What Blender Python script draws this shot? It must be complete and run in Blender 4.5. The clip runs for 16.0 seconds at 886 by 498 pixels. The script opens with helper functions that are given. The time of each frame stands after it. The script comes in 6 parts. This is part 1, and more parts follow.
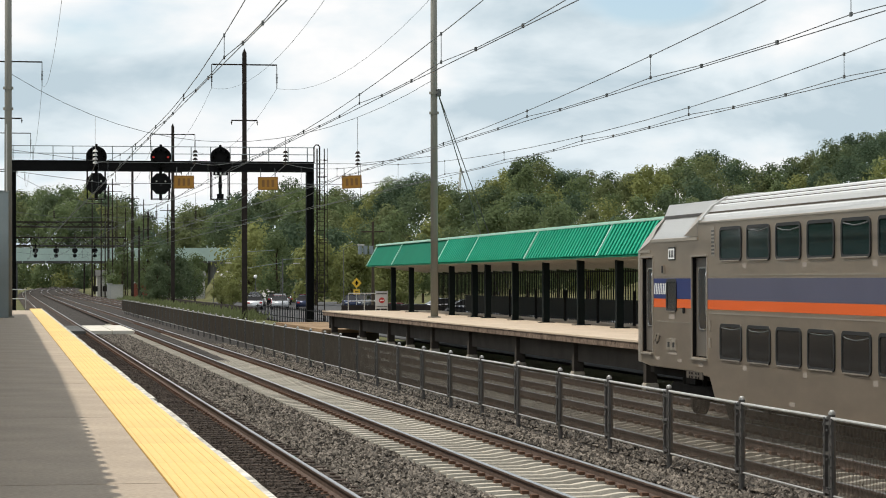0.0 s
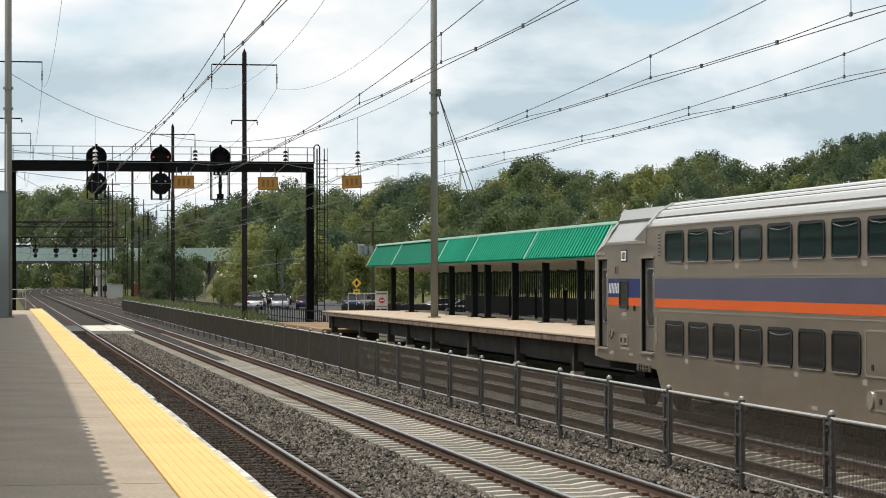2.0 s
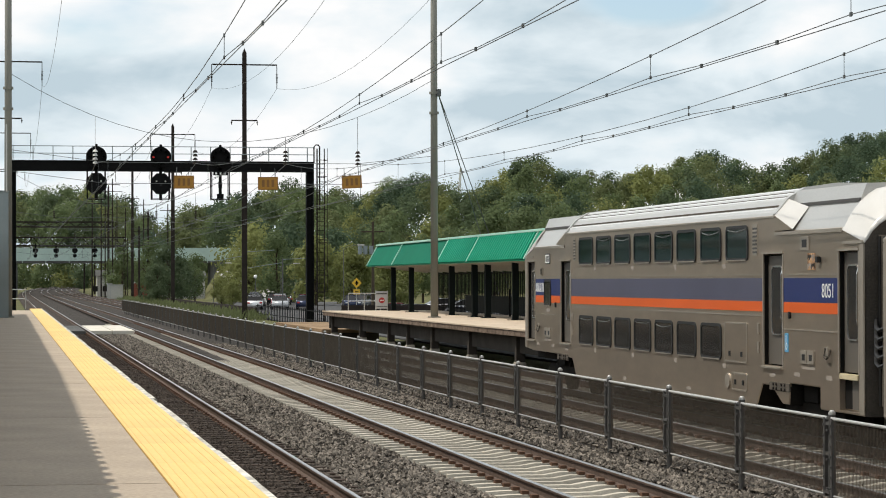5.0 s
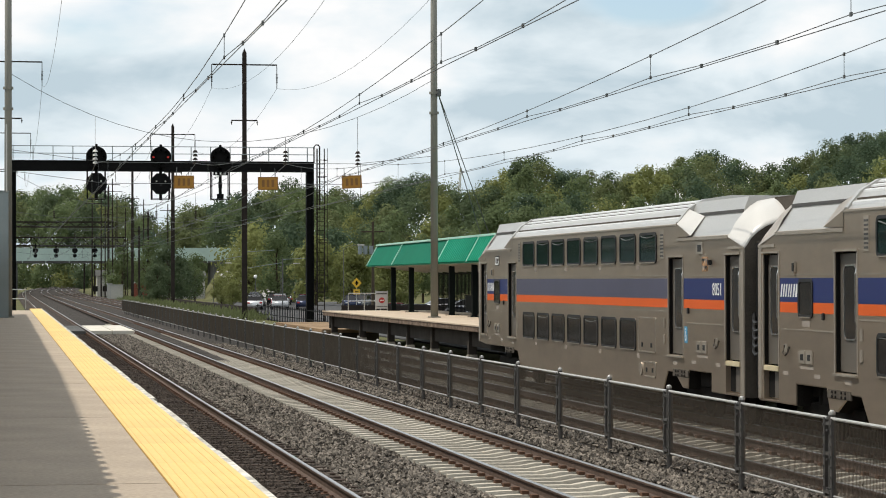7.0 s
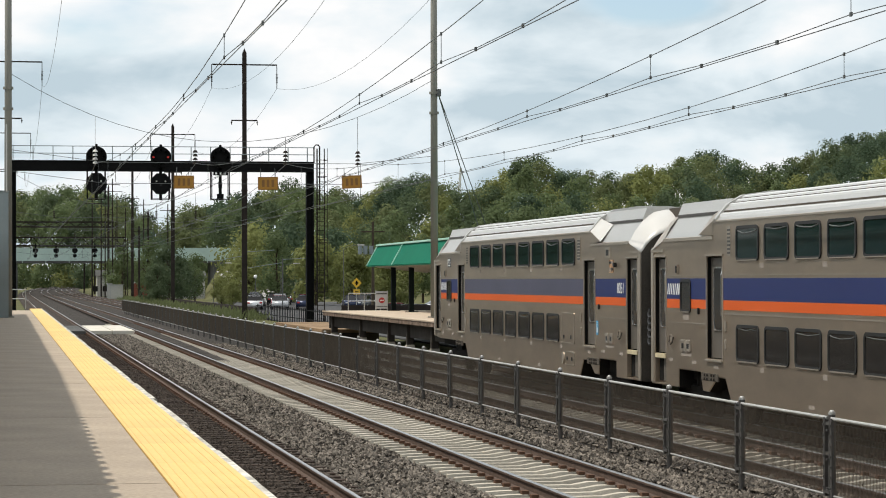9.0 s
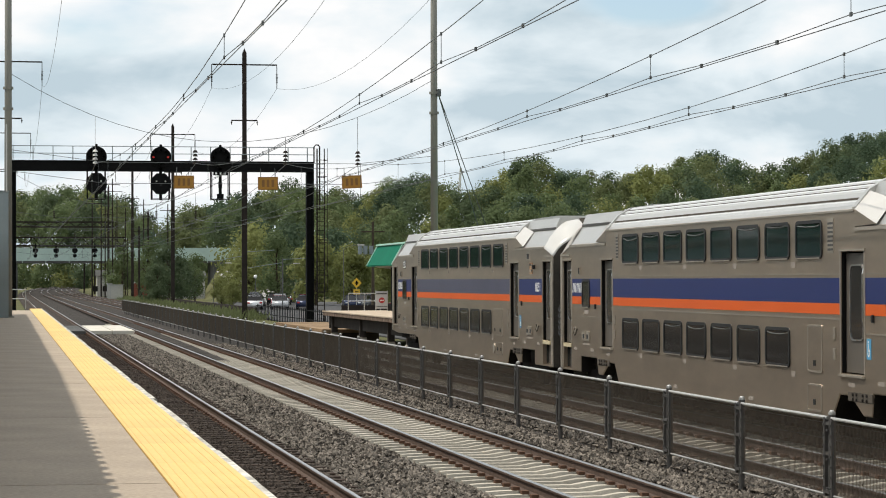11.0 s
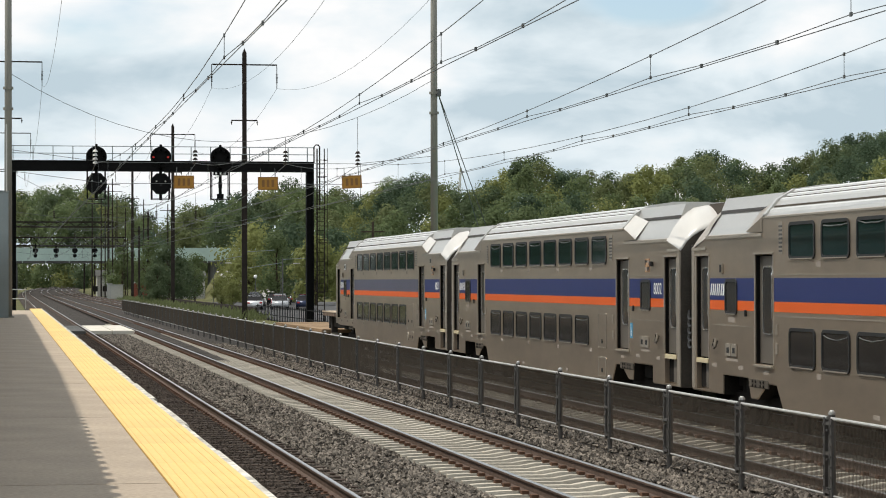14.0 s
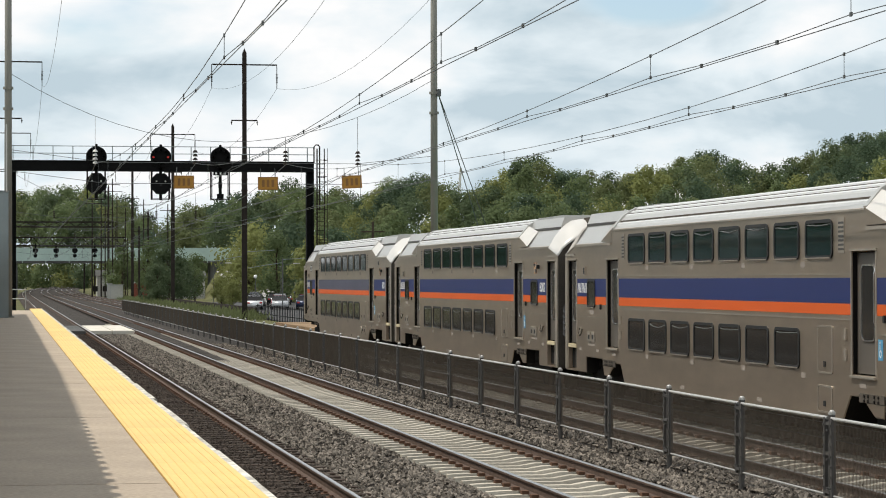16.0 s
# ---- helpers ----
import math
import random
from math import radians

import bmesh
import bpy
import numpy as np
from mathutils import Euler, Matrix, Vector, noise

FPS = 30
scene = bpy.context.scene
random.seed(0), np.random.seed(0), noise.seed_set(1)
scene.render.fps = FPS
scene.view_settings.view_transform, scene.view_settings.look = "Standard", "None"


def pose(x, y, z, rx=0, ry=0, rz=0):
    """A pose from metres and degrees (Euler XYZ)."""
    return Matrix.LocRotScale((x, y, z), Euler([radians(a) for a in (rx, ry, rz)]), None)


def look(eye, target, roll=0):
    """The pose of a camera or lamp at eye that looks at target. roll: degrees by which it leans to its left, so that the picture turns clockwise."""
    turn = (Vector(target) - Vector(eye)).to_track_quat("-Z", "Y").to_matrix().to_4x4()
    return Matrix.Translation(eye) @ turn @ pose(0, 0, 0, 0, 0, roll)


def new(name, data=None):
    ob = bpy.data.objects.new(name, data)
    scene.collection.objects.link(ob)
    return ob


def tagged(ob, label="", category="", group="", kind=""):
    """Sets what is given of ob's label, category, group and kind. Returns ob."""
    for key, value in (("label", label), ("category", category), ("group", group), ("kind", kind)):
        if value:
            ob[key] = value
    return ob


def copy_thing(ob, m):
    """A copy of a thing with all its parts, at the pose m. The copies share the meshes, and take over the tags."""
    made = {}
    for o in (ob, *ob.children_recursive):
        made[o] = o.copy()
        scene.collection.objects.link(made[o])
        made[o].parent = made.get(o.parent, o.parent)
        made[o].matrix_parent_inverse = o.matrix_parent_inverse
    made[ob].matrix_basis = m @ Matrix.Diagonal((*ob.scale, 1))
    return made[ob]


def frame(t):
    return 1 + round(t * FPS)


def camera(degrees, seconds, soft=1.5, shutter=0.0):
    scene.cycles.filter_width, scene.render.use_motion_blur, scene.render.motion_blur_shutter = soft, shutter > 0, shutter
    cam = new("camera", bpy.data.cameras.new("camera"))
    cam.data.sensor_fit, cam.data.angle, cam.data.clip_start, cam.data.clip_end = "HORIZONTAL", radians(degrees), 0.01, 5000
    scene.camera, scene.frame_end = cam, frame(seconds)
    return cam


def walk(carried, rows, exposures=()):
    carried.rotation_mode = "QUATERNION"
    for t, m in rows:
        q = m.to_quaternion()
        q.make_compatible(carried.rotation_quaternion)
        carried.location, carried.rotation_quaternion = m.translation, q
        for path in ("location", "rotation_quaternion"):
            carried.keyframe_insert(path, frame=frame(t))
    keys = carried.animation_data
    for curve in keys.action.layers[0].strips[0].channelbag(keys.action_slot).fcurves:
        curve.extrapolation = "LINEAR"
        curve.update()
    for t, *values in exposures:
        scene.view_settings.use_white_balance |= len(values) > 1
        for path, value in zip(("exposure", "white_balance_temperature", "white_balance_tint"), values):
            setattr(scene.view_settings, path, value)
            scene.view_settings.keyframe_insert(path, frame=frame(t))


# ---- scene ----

# ---------------------------------------------------------------- camera
EYE = (0.0, 0.0, 2.723)
YAW, PITCH, ROLL = 0.17662, 0.012597, -0.1236
cam = camera(20.56, 16.0, soft=1.0)
AIM = (math.sin(YAW) * 100, math.cos(YAW) * 100, EYE[2] + math.tan(PITCH) * 100)
walk(cam, [(0.0, look(EYE, AIM, ROLL)), (16.0, look(EYE, AIM, ROLL))], exposures=[(0.0, 0.0), (16.0, 0.0)])

# ---------------------------------------------------------------- light
SUN_TO = Vector((-0.46, 0.16, 0.87)).normalized()
sun_data = bpy.data.lights.new("sun", "SUN")
sun_data.energy, sun_data.angle, sun_data.color = 3.3, radians(0.6), (1.0, 0.94, 0.84)
sun = new("sun", sun_data)
sun.matrix_world = look(SUN_TO * 50, (0, 0, 0))


GAP = (0.2601, 0.9590, 0.1123)
BANKS = (((0.0831, 0.9932, 0.0819), (29, 72), -0.06),
         ((0.2151, 0.9736, 0.0761), (19, 58), -0.13),
         ((0.3166, 0.9460, 0.0695), (18, 62), -0.15),
         ((0.0241, 0.9973, 0.0701), (36, 108), -0.02),
         ((0.1446, 0.9846, 0.0981), (14, 72), 0.07),
         ((0.0241, 0.9945, 0.1018), (20, 56), 0.17),
         ((0.3223, 0.9415, 0.0989), (27, 108), 0.05))


def make_world():
    world = bpy.data.worlds.new("sky")
    scene.world = world
    world.use_nodes = True
    nt = world.node_tree
    nt.nodes.clear()
    out = nt.nodes.new("ShaderNodeOutputWorld")
    sky = nt.nodes.new("ShaderNodeTexSky")
    sky.sky_type, sky.sun_disc = "NISHITA", False
    sky.sun_elevation = math.asin(SUN_TO.z)
    sky.sun_rotation = math.atan2(SUN_TO.x, SUN_TO.y)
    b_sky = nt.nodes.new("ShaderNodeBackground")
    b_sky.inputs["Strength"].default_value = 0.15
    nt.links.new(sky.outputs[0], b_sky.inputs["Color"])
    # broken cloud deck, stretched along the horizon
    co = nt.nodes.new("ShaderNodeTexCoord")
    mp = nt.nodes.new("ShaderNodeMapping")
    mp.inputs["Scale"].default_value = (11.0, 11.0, 25.0)
    mp.inputs["Location"].default_value = (3.3, 1.2, 0.4)
    nt.links.new(co.outputs["Generated"], mp.inputs["Vector"])
    n1 = nt.nodes.new("ShaderNodeTexNoise")
    n1.inputs["Scale"].default_value, n1.inputs["Detail"].default_value, n1.inputs["Roughness"].default_value = 1.0, 9.0, 0.50
    n1.inputs["Distortion"].default_value = 0.25
    nt.links.new(mp.outputs[0], n1.inputs["Vector"])
    shade = nt.nodes.new("ShaderNodeValToRGB")
    el = shade.color_ramp.elements
    el[0].position, el[0].color = 0.36, (0.54, 0.655, 0.725, 1)
    el[1].position, el[1].color = 0.61, (1.0, 1.0, 1.0, 1)
    e = el.new(0.48)
    e.color = (0.79, 0.875, 0.92, 1)
    # broad grey cloud banks among the white
    tone = n1.outputs["Fac"]
    for centre, across, depth in BANKS:
        off = nt.nodes.new("ShaderNodeVectorMath")
        off.operation, off.inputs[1].default_value = "SUBTRACT", centre
        nt.links.new(co.outputs["Generated"], off.inputs[0])
        big = nt.nodes.new("ShaderNodeVectorMath")
        big.operation, big.inputs[1].default_value = "MULTIPLY", (across[0], across[0], across[1])
        nt.links.new(off.outputs[0], big.inputs[0])
        ln = nt.nodes.new("ShaderNodeVectorMath")
        ln.operation = "LENGTH"
        nt.links.new(big.outputs[0], ln.inputs[0])
        fall = nt.nodes.new("ShaderNodeMapRange")
        fall.interpolation_type = "SMOOTHSTEP"
        fall.inputs["From Max"].default_value = 1.6
        fall.inputs["To Min"].default_value, fall.inputs["To Max"].default_value = depth, 0.0
        nt.links.new(ln.outputs["Value"], fall.inputs["Value"])
        plus = nt.nodes.new("ShaderNodeMath")
        nt.links.new(tone, plus.inputs[0])
        nt.links.new(fall.outputs[0], plus.inputs[1])
        tone = plus.outputs[0]
    nt.links.new(tone, shade.inputs["Fac"])
    b_cloud = nt.nodes.new("ShaderNodeBackground")
    b_cloud.inputs["Strength"].default_value = 1.0
    nt.links.new(shade.outputs[0], b_cloud.inputs["Color"])
    mp2 = nt.nodes.new("ShaderNodeMapping")
    mp2.inputs["Scale"].default_value = (5.0, 5.0, 12.0)
    mp2.inputs["Location"].default_value = (0.35, 7.1, 2.15)
    nt.links.new(co.outputs["Generated"], mp2.inputs["Vector"])
    n2 = nt.nodes.new("ShaderNodeTexNoise")
    n2.inputs["Scale"].default_value, n2.inputs["Detail"].default_value = 1.0, 7.0
    nt.links.new(mp2.outputs[0], n2.inputs["Vector"])
    cover = nt.nodes.new("ShaderNodeValToRGB")
    cover.color_ramp.elements[0].position, cover.color_ramp.elements[1].position = 0.20, 0.33
    up = nt.nodes.new("ShaderNodeSeparateXYZ")
    nt.links.new(co.outputs["Generated"], up.inputs[0])
    thin = nt.nodes.new("ShaderNodeMath")
    thin.operation, thin.inputs[1].default_value = "MULTIPLY_ADD", -0.20
    nt.links.new(up.outputs["Z"], thin.inputs[0])
    nt.links.new(n2.outputs["Fac"], thin.inputs[2])
    # one clear blue gap between the clouds
    sub = nt.nodes.new("ShaderNodeVectorMath")
    sub.operation, sub.inputs[1].default_value = "SUBTRACT", GAP
    nt.links.new(co.outputs["Generated"], sub.inputs[0])
    wide = nt.nodes.new("ShaderNodeVectorMath")
    wide.operation, wide.inputs[1].default_value = "MULTIPLY", (27.0, 27.0, 80.0)
    nt.links.new(sub.outputs[0], wide.inputs[0])
    far = nt.nodes.new("ShaderNodeVectorMath")
    far.operation = "LENGTH"
    nt.links.new(wide.outputs[0], far.inputs[0])
    gap = nt.nodes.new("ShaderNodeMapRange")
    gap.inputs["From Min"].default_value, gap.inputs["From Max"].default_value = 0.35, 1.45
    gap.inputs["To Min"].default_value, gap.inputs["To Max"].default_value = -0.39, 0.0
    nt.links.new(far.outputs["Value"], gap.inputs["Value"])
    both = nt.nodes.new("ShaderNodeMath")
    nt.links.new(thin.outputs[0], both.inputs[0])
    nt.links.new(gap.outputs[0], both.inputs[1])
    nt.links.new(both.outputs[0], cover.inputs["Fac"])
    mix = nt.nodes.new("ShaderNodeMixShader")
    nt.links.new(cover.outputs[0], mix.inputs["Fac"])
    nt.links.new(b_sky.outputs[0], mix.inputs[1])
    nt.links.new(b_cloud.outputs[0], mix.inputs[2])
    nt.links.new(mix.outputs[0], out.inputs["Surface"])


make_world()

# ---------------------------------------------------------------- materials
MATS = {}


def mat(name, color, rough=0.6, metal=0.0, vary=0.15, scale=3.0, bump=0.0, fine=40.0, tint=None, obj_random=0.0,
        stretch=(1, 1, 1), emit=0.0, island=0.0):
    """A procedural surface: broad variation, fine grain, relief and, where asked, a difference from piece to piece."""
    m = bpy.data.materials.new(name)
    m.use_nodes = True
    nt = m.node_tree
    n = nt.nodes
    bs = n["Principled BSDF"]
    co = n.new("ShaderNodeTexCoord")
    mp = n.new("ShaderNodeMapping")
    mp.inputs["Scale"].default_value = stretch
    nt.links.new(co.outputs["Object"], mp.inputs["Vector"])
    a = n.new("ShaderNodeTexNoise")
    a.inputs["Scale"].default_value, a.inputs["Detail"].default_value = scale, 5.0
    b = n.new("ShaderNodeTexNoise")
    b.inputs["Scale"].default_value, b.inputs["Detail"].default_value = fine, 4.0
    for t in (a, b):
        nt.links.new(mp.outputs[0], t.inputs["Vector"])
    add = n.new("ShaderNodeMath")
    add.operation = "ADD"
    nt.links.new(a.outputs["Fac"], add.inputs[0])
    nt.links.new(b.outputs["Fac"], add.inputs[1])
    ramp = n.new("ShaderNodeMapRange")
    ramp.inputs["From Min"].default_value, ramp.inputs["From Max"].default_value = 0.65, 1.35
    nt.links.new(add.outputs[0], ramp.inputs["Value"])
    mix = n.new("ShaderNodeMix")
    mix.data_type = "RGBA"
    lo = [c * (1 - vary) for c in color]
    hi = [min(1.0, c * (1 + vary)) for c in (tint or color)]
    mix.inputs["A"].default_value = (*lo, 1)
    mix.inputs["B"].default_value = (*hi, 1)
    nt.links.new(ramp.outputs[0], mix.inputs["Factor"])
    col = mix.outputs["Result"]
    if obj_random or island:
        src = n.new("ShaderNodeObjectInfo").outputs["Random"] if obj_random else n.new("ShaderNodeNewGeometry").outputs["Random Per Island"]
        amount = obj_random or island
        r = n.new("ShaderNodeMapRange")
        r.inputs["To Min"].default_value, r.inputs["To Max"].default_value = 1 - amount, 1 + amount
        nt.links.new(src, r.inputs["Value"])
        mul = n.new("ShaderNodeVectorMath")
        mul.operation = "SCALE"
        nt.links.new(col, mul.inputs[0])
        nt.links.new(r.outputs[0], mul.inputs["Scale"])
        col = mul.outputs[0]
    nt.links.new(col, bs.inputs["Base Color"])
    bs.inputs["Roughness"].default_value, bs.inputs["Metallic"].default_value = rough, metal
    bs.inputs["Specular IOR Level"].default_value = 0.5 if rough < 0.65 else 0.08
    if bump:
        bp = n.new("ShaderNodeBump")
        bp.inputs["Strength"].default_value, bp.inputs["Distance"].default_value = bump, 0.02
        nt.links.new(b.outputs["Fac"], bp.inputs["Height"])
        nt.links.new(bp.outputs[0], bs.inputs["Normal"])
    if emit:
        bs.inputs["Emission Color"].default_value = (*color, 1)
        bs.inputs["Emission Strength"].default_value = emit
    MATS[name] = m
    return m


CONCRETE = mat("platform concrete", (0.41, 0.338, 0.262), 0.85, vary=0.22, scale=0.8, bump=0.2, fine=25)
COPING = mat("worn coping concrete", (0.56, 0.53, 0.47), 0.85, vary=0.7, scale=2.2, bump=0.5, fine=14)
YELLOW = mat("tactile yellow", (0.82, 0.535, 0.18), 0.6, vary=0.10, scale=1.2, bump=0.1, fine=30, obj_random=0.05)
# bed far darker than its stones: shade in the gaps put into colour
BALLAST = mat("shade-dark ballast bed", (0.036, 0.032, 0.028), 0.95, vary=0.55, scale=3.0, bump=1.0, fine=16, tint=(0.058, 0.051, 0.045))
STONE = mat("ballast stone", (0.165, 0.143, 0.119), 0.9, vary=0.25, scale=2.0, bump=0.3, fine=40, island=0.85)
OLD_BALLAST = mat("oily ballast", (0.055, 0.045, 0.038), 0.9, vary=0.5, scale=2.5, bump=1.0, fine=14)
TIE_C = mat("concrete tie", (0.46, 0.415, 0.34), 0.9, vary=0.18, scale=3, bump=0.3, fine=30, obj_random=0.14)
TIE_W = mat("old wooden tie", (0.060, 0.045, 0.036), 0.9, vary=0.4, scale=4, bump=0.6, fine=30, obj_random=0.3, stretch=(0.4, 3, 3))
RAIL = mat("rusty rail side", (0.115, 0.082, 0.066), 0.75, vary=0.25, scale=5, bump=0.2)
RAIL_TOP = mat("polished rail head", (0.42, 0.41, 0.40), 0.28, metal=0.9, vary=0.1)
CLIP = mat("rusty fastening", (0.125, 0.072, 0.048), 0.8, vary=0.3)
STEEL_DK = mat("fence post steel", (0.085, 0.080, 0.074), 0.5, metal=0.2, vary=0.2, scale=5)
GALV = mat("galvanised steel", (0.50, 0.49, 0.46), 0.45, metal=0.55, vary=0.15, scale=5)
BLACK = mat("black painted steel", (0.008, 0.008, 0.008), 0.75, vary=0.3, scale=3)
BROWN_STEEL = mat("weathered dark steel", (0.035, 0.028, 0.024), 0.8, vary=0.35, scale=1.5)
POLE_GREY = mat("grey pole paint", (0.205, 0.20, 0.17), 0.6, vary=0.12, scale=0.8, stretch=(2, 2, 0.3))
BOX_GREY = mat("blue grey paint", (0.20, 0.235, 0.24), 0.6, vary=0.12, scale=1.0)
WIRE = mat("copper wire", (0.11, 0.118, 0.118), 0.6, metal=0.3, vary=0.2)
# one green in a shaded and a lit tone, for the rib shading
GREEN = mat("green roof sheet shaded tone", (0.002, 0.135, 0.078), 0.66, vary=0.12, scale=0.6, stretch=(1, 1, 1))
GREEN_LIT = mat("green roof rib lit tone", (0.02, 0.34, 0.205), 0.66, vary=0.1, scale=1)
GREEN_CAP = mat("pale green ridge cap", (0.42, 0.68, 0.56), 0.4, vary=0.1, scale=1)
SOFFIT = mat("cream soffit", (0.55, 0.52, 0.44), 0.8, vary=0.1)
DK_GREEN = mat("dark green column paint", (0.007, 0.011, 0.011), 0.7, vary=0.2)
TAN_DECK = mat("tan platform deck", (0.54, 0.435, 0.33), 0.85, vary=0.15, scale=1.0, bump=0.2)
EDGE_BEAM = mat("stained platform edge", (0.17, 0.125, 0.095), 0.9, vary=0.75, scale=2.2, fine=14, bump=0.4)
PIER = mat("platform girder", (0.058, 0.05, 0.042), 0.85, vary=0.3, scale=1.2)
STAINLESS = mat("brushed stainless", (0.46, 0.38, 0.295), 0.30, metal=0.75, vary=0.12, scale=0.8, fine=3, stretch=(1, 0.5, 1.6), bump=0.01)
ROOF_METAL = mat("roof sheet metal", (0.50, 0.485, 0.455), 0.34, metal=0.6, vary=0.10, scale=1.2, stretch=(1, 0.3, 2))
RIB_LIT = mat("roof rib lit tone", (0.70, 0.69, 0.67), 0.35, metal=0.4, vary=0.08)
# white stands for the sky reflected in the rear end sheets
FAIRING_LIT = mat("end fairing with painted sky sheen", (0.62, 0.595, 0.55), 0.3, vary=0.04)
BLUE_FADED = mat("faded blue band", (0.082, 0.084, 0.125), 0.45, vary=0.2, scale=0.35)
PLATE = mat("pale stencil plate", (0.30, 0.255, 0.215), 0.6, vary=0.1)
BLUE = mat("blue band", (0.022, 0.034, 0.125), 0.45, vary=0.06, scale=0.6)
ORANGE = mat("orange band", (0.64, 0.11, 0.018), 0.5, vary=0.06, scale=0.6)
GLASS_DK = mat("tinted window glass", (0.028, 0.026, 0.024), 0.12, vary=0.1)
GLASS_UP = mat("greenish tinted glass", (0.010, 0.024, 0.023), 0.07, vary=0.1)
for g in (BLUE, ORANGE, BLUE_FADED):
    g.node_tree.nodes["Principled BSDF"].inputs["Specular IOR Level"].default_value = 0.2
for g in (GLASS_DK, GLASS_UP):
    g.node_tree.nodes["Principled BSDF"].inputs["Specular IOR Level"].default_value = 0.18
GLINT = mat("pale painted window glint", (0.105, 0.11, 0.105), 0.6, vary=0.6, scale=2.0)
RUBBER = mat("black rubber", (0.012, 0.012, 0.012), 0.5, vary=0.1)
# near-black colour that stands for the shade inside door recesses
RECESS_SHADE = mat("painted recess shade", (0.012, 0.011, 0.010), 0.9, vary=0.2)
TRIM = mat("dull stainless trim", (0.47, 0.415, 0.345), 0.38, metal=0.6, vary=0.08)
LAMP = mat("dark lamp post paint", (0.10, 0.10, 0.095), 0.6, vary=0.2)
SOFFIT_SHADE = mat("soffit boards darkened as shade", (0.11, 0.10, 0.085), 0.85, vary=0.2)
DOOR = mat("dull door steel", (0.15, 0.132, 0.112), 0.45, metal=0.3, vary=0.12, scale=1.5)
# grimy rubber; also the painted shade of end walls and roof strips
BELLOWS_SHADE = mat("grimy bellows rubber and painted shade", (0.095, 0.082, 0.068), 0.8, vary=0.3, scale=2)
TIMBER = mat("weathered brown timber", (0.27, 0.185, 0.11), 0.85, vary=0.25, scale=1.5, obj_random=0.15)
UNDER = mat("underframe grime", (0.018, 0.016, 0.014), 0.85, vary=0.4)
CHROME = mat("bright handrail", (0.72, 0.72, 0.70), 0.25, metal=0.9, vary=0.05)
STEP_YEL = mat("worn step edge", (0.55, 0.47, 0.30), 0.6, vary=0.15)
WHITE = mat("white lettering", (0.78, 0.78, 0.76), 0.6, vary=0.04)
RED = mat("red paint", (0.45, 0.03, 0.03), 0.5, vary=0.1)
CREST = mat("crest red and gold", (0.28, 0.07, 0.03), 0.5, vary=0.5, scale=9, fine=22, tint=(0.45, 0.28, 0.14))
ACCESS = mat("access sign blue", (0.09, 0.32, 0.52), 0.5, vary=0.05)
SIGN_YEL = mat("amber sign", (0.40, 0.19, 0.02), 0.6, vary=0.12)
SIGN_INK = mat("brown sign lettering", (0.22, 0.10, 0.02), 0.6, vary=0.1)
LENS_RED = mat("red signal lamp", (0.9, 0.03, 0.02), 0.3, emit=0.25)
LENS_OFF = mat("unlit lens", (0.03, 0.03, 0.03), 0.2)
GRASS = mat("rough grass", (0.075, 0.095, 0.03), 0.95, vary=0.4, scale=0.25, fine=4.0, bump=0.5, tint=(0.13, 0.12, 0.06))
ASPHALT = mat("car park asphalt", (0.085, 0.085, 0.085), 0.9, vary=0.2, scale=0.4, bump=0.2)
BARK = mat("bark", (0.07, 0.055, 0.04), 0.9, vary=0.3, scale=5, bump=0.5)
LEAVES = [mat("leaf green", (0.118, 0.156, 0.068), 0.7, vary=0.25, scale=0.12, fine=2, island=0.08, tint=(0.150, 0.188, 0.084)),
          mat("leaf dark green", (0.096, 0.128, 0.066), 0.7, vary=0.25, scale=0.12, fine=2, island=0.08),
          mat("leaf yellow green", (0.215, 0.232, 0.082), 0.7, vary=0.25, scale=0.12, fine=2, island=0.08),
          mat("leaf olive green", (0.150, 0.172, 0.076), 0.7, vary=0.25, scale=0.12, fine=2, island=0.08),
          mat("leaf deep green", (0.078, 0.114, 0.066), 0.7, vary=0.25, scale=0.12, fine=2, island=0.08)]
for leaf in LEAVES:
    # thin leaves let some light through
    nodes, links = leaf.node_tree.nodes, leaf.node_tree.links
    bsdf = nodes["Principled BSDF"]
    bsdf.inputs["Specular IOR Level"].default_value = 0.15
    thin_leaf = nodes.new("ShaderNodeBsdfTranslucent")
    links.new(bsdf.inputs["Base Color"].links[0].from_socket, thin_leaf.inputs["Color"])
    blend = nodes.new("ShaderNodeMixShader")
    blend.inputs["Fac"].default_value = 0.45
    links.new(bsdf.outputs[0], blend.inputs[1])
    links.new(thin_leaf.outputs[0], blend.inputs[2])
    links.new(blend.outputs[0], nodes["Material Output"].inputs["Surface"])
OVER_GREEN = mat("pale green bridge screen", (0.45, 0.56, 0.51), 0.8, vary=0.12, scale=0.5)
BRIDGE_GREY = mat("bridge girder", (0.10, 0.10, 0.095), 0.8, vary=0.25, scale=0.5)
PAD = mat("crossing panel", (0.62, 0.58, 0.50), 0.85, vary=0.12, scale=1.0, bump=0.2)


def screen_mat():
    """Woven fence screen: dark threads with open gaps between them."""
    m = mat("woven fence screen", (0.100, 0.084, 0.066), 0.85, vary=0.25, scale=1.6, fine=30, stretch=(1, 0.3, 3))
    nt = m.node_tree
    bs = nt.nodes["Principled BSDF"]
    bs.inputs["Alpha"].default_value = 0.17
    return m


SCREEN = screen_mat()

# ---------------------------------------------------------------- mesh tools


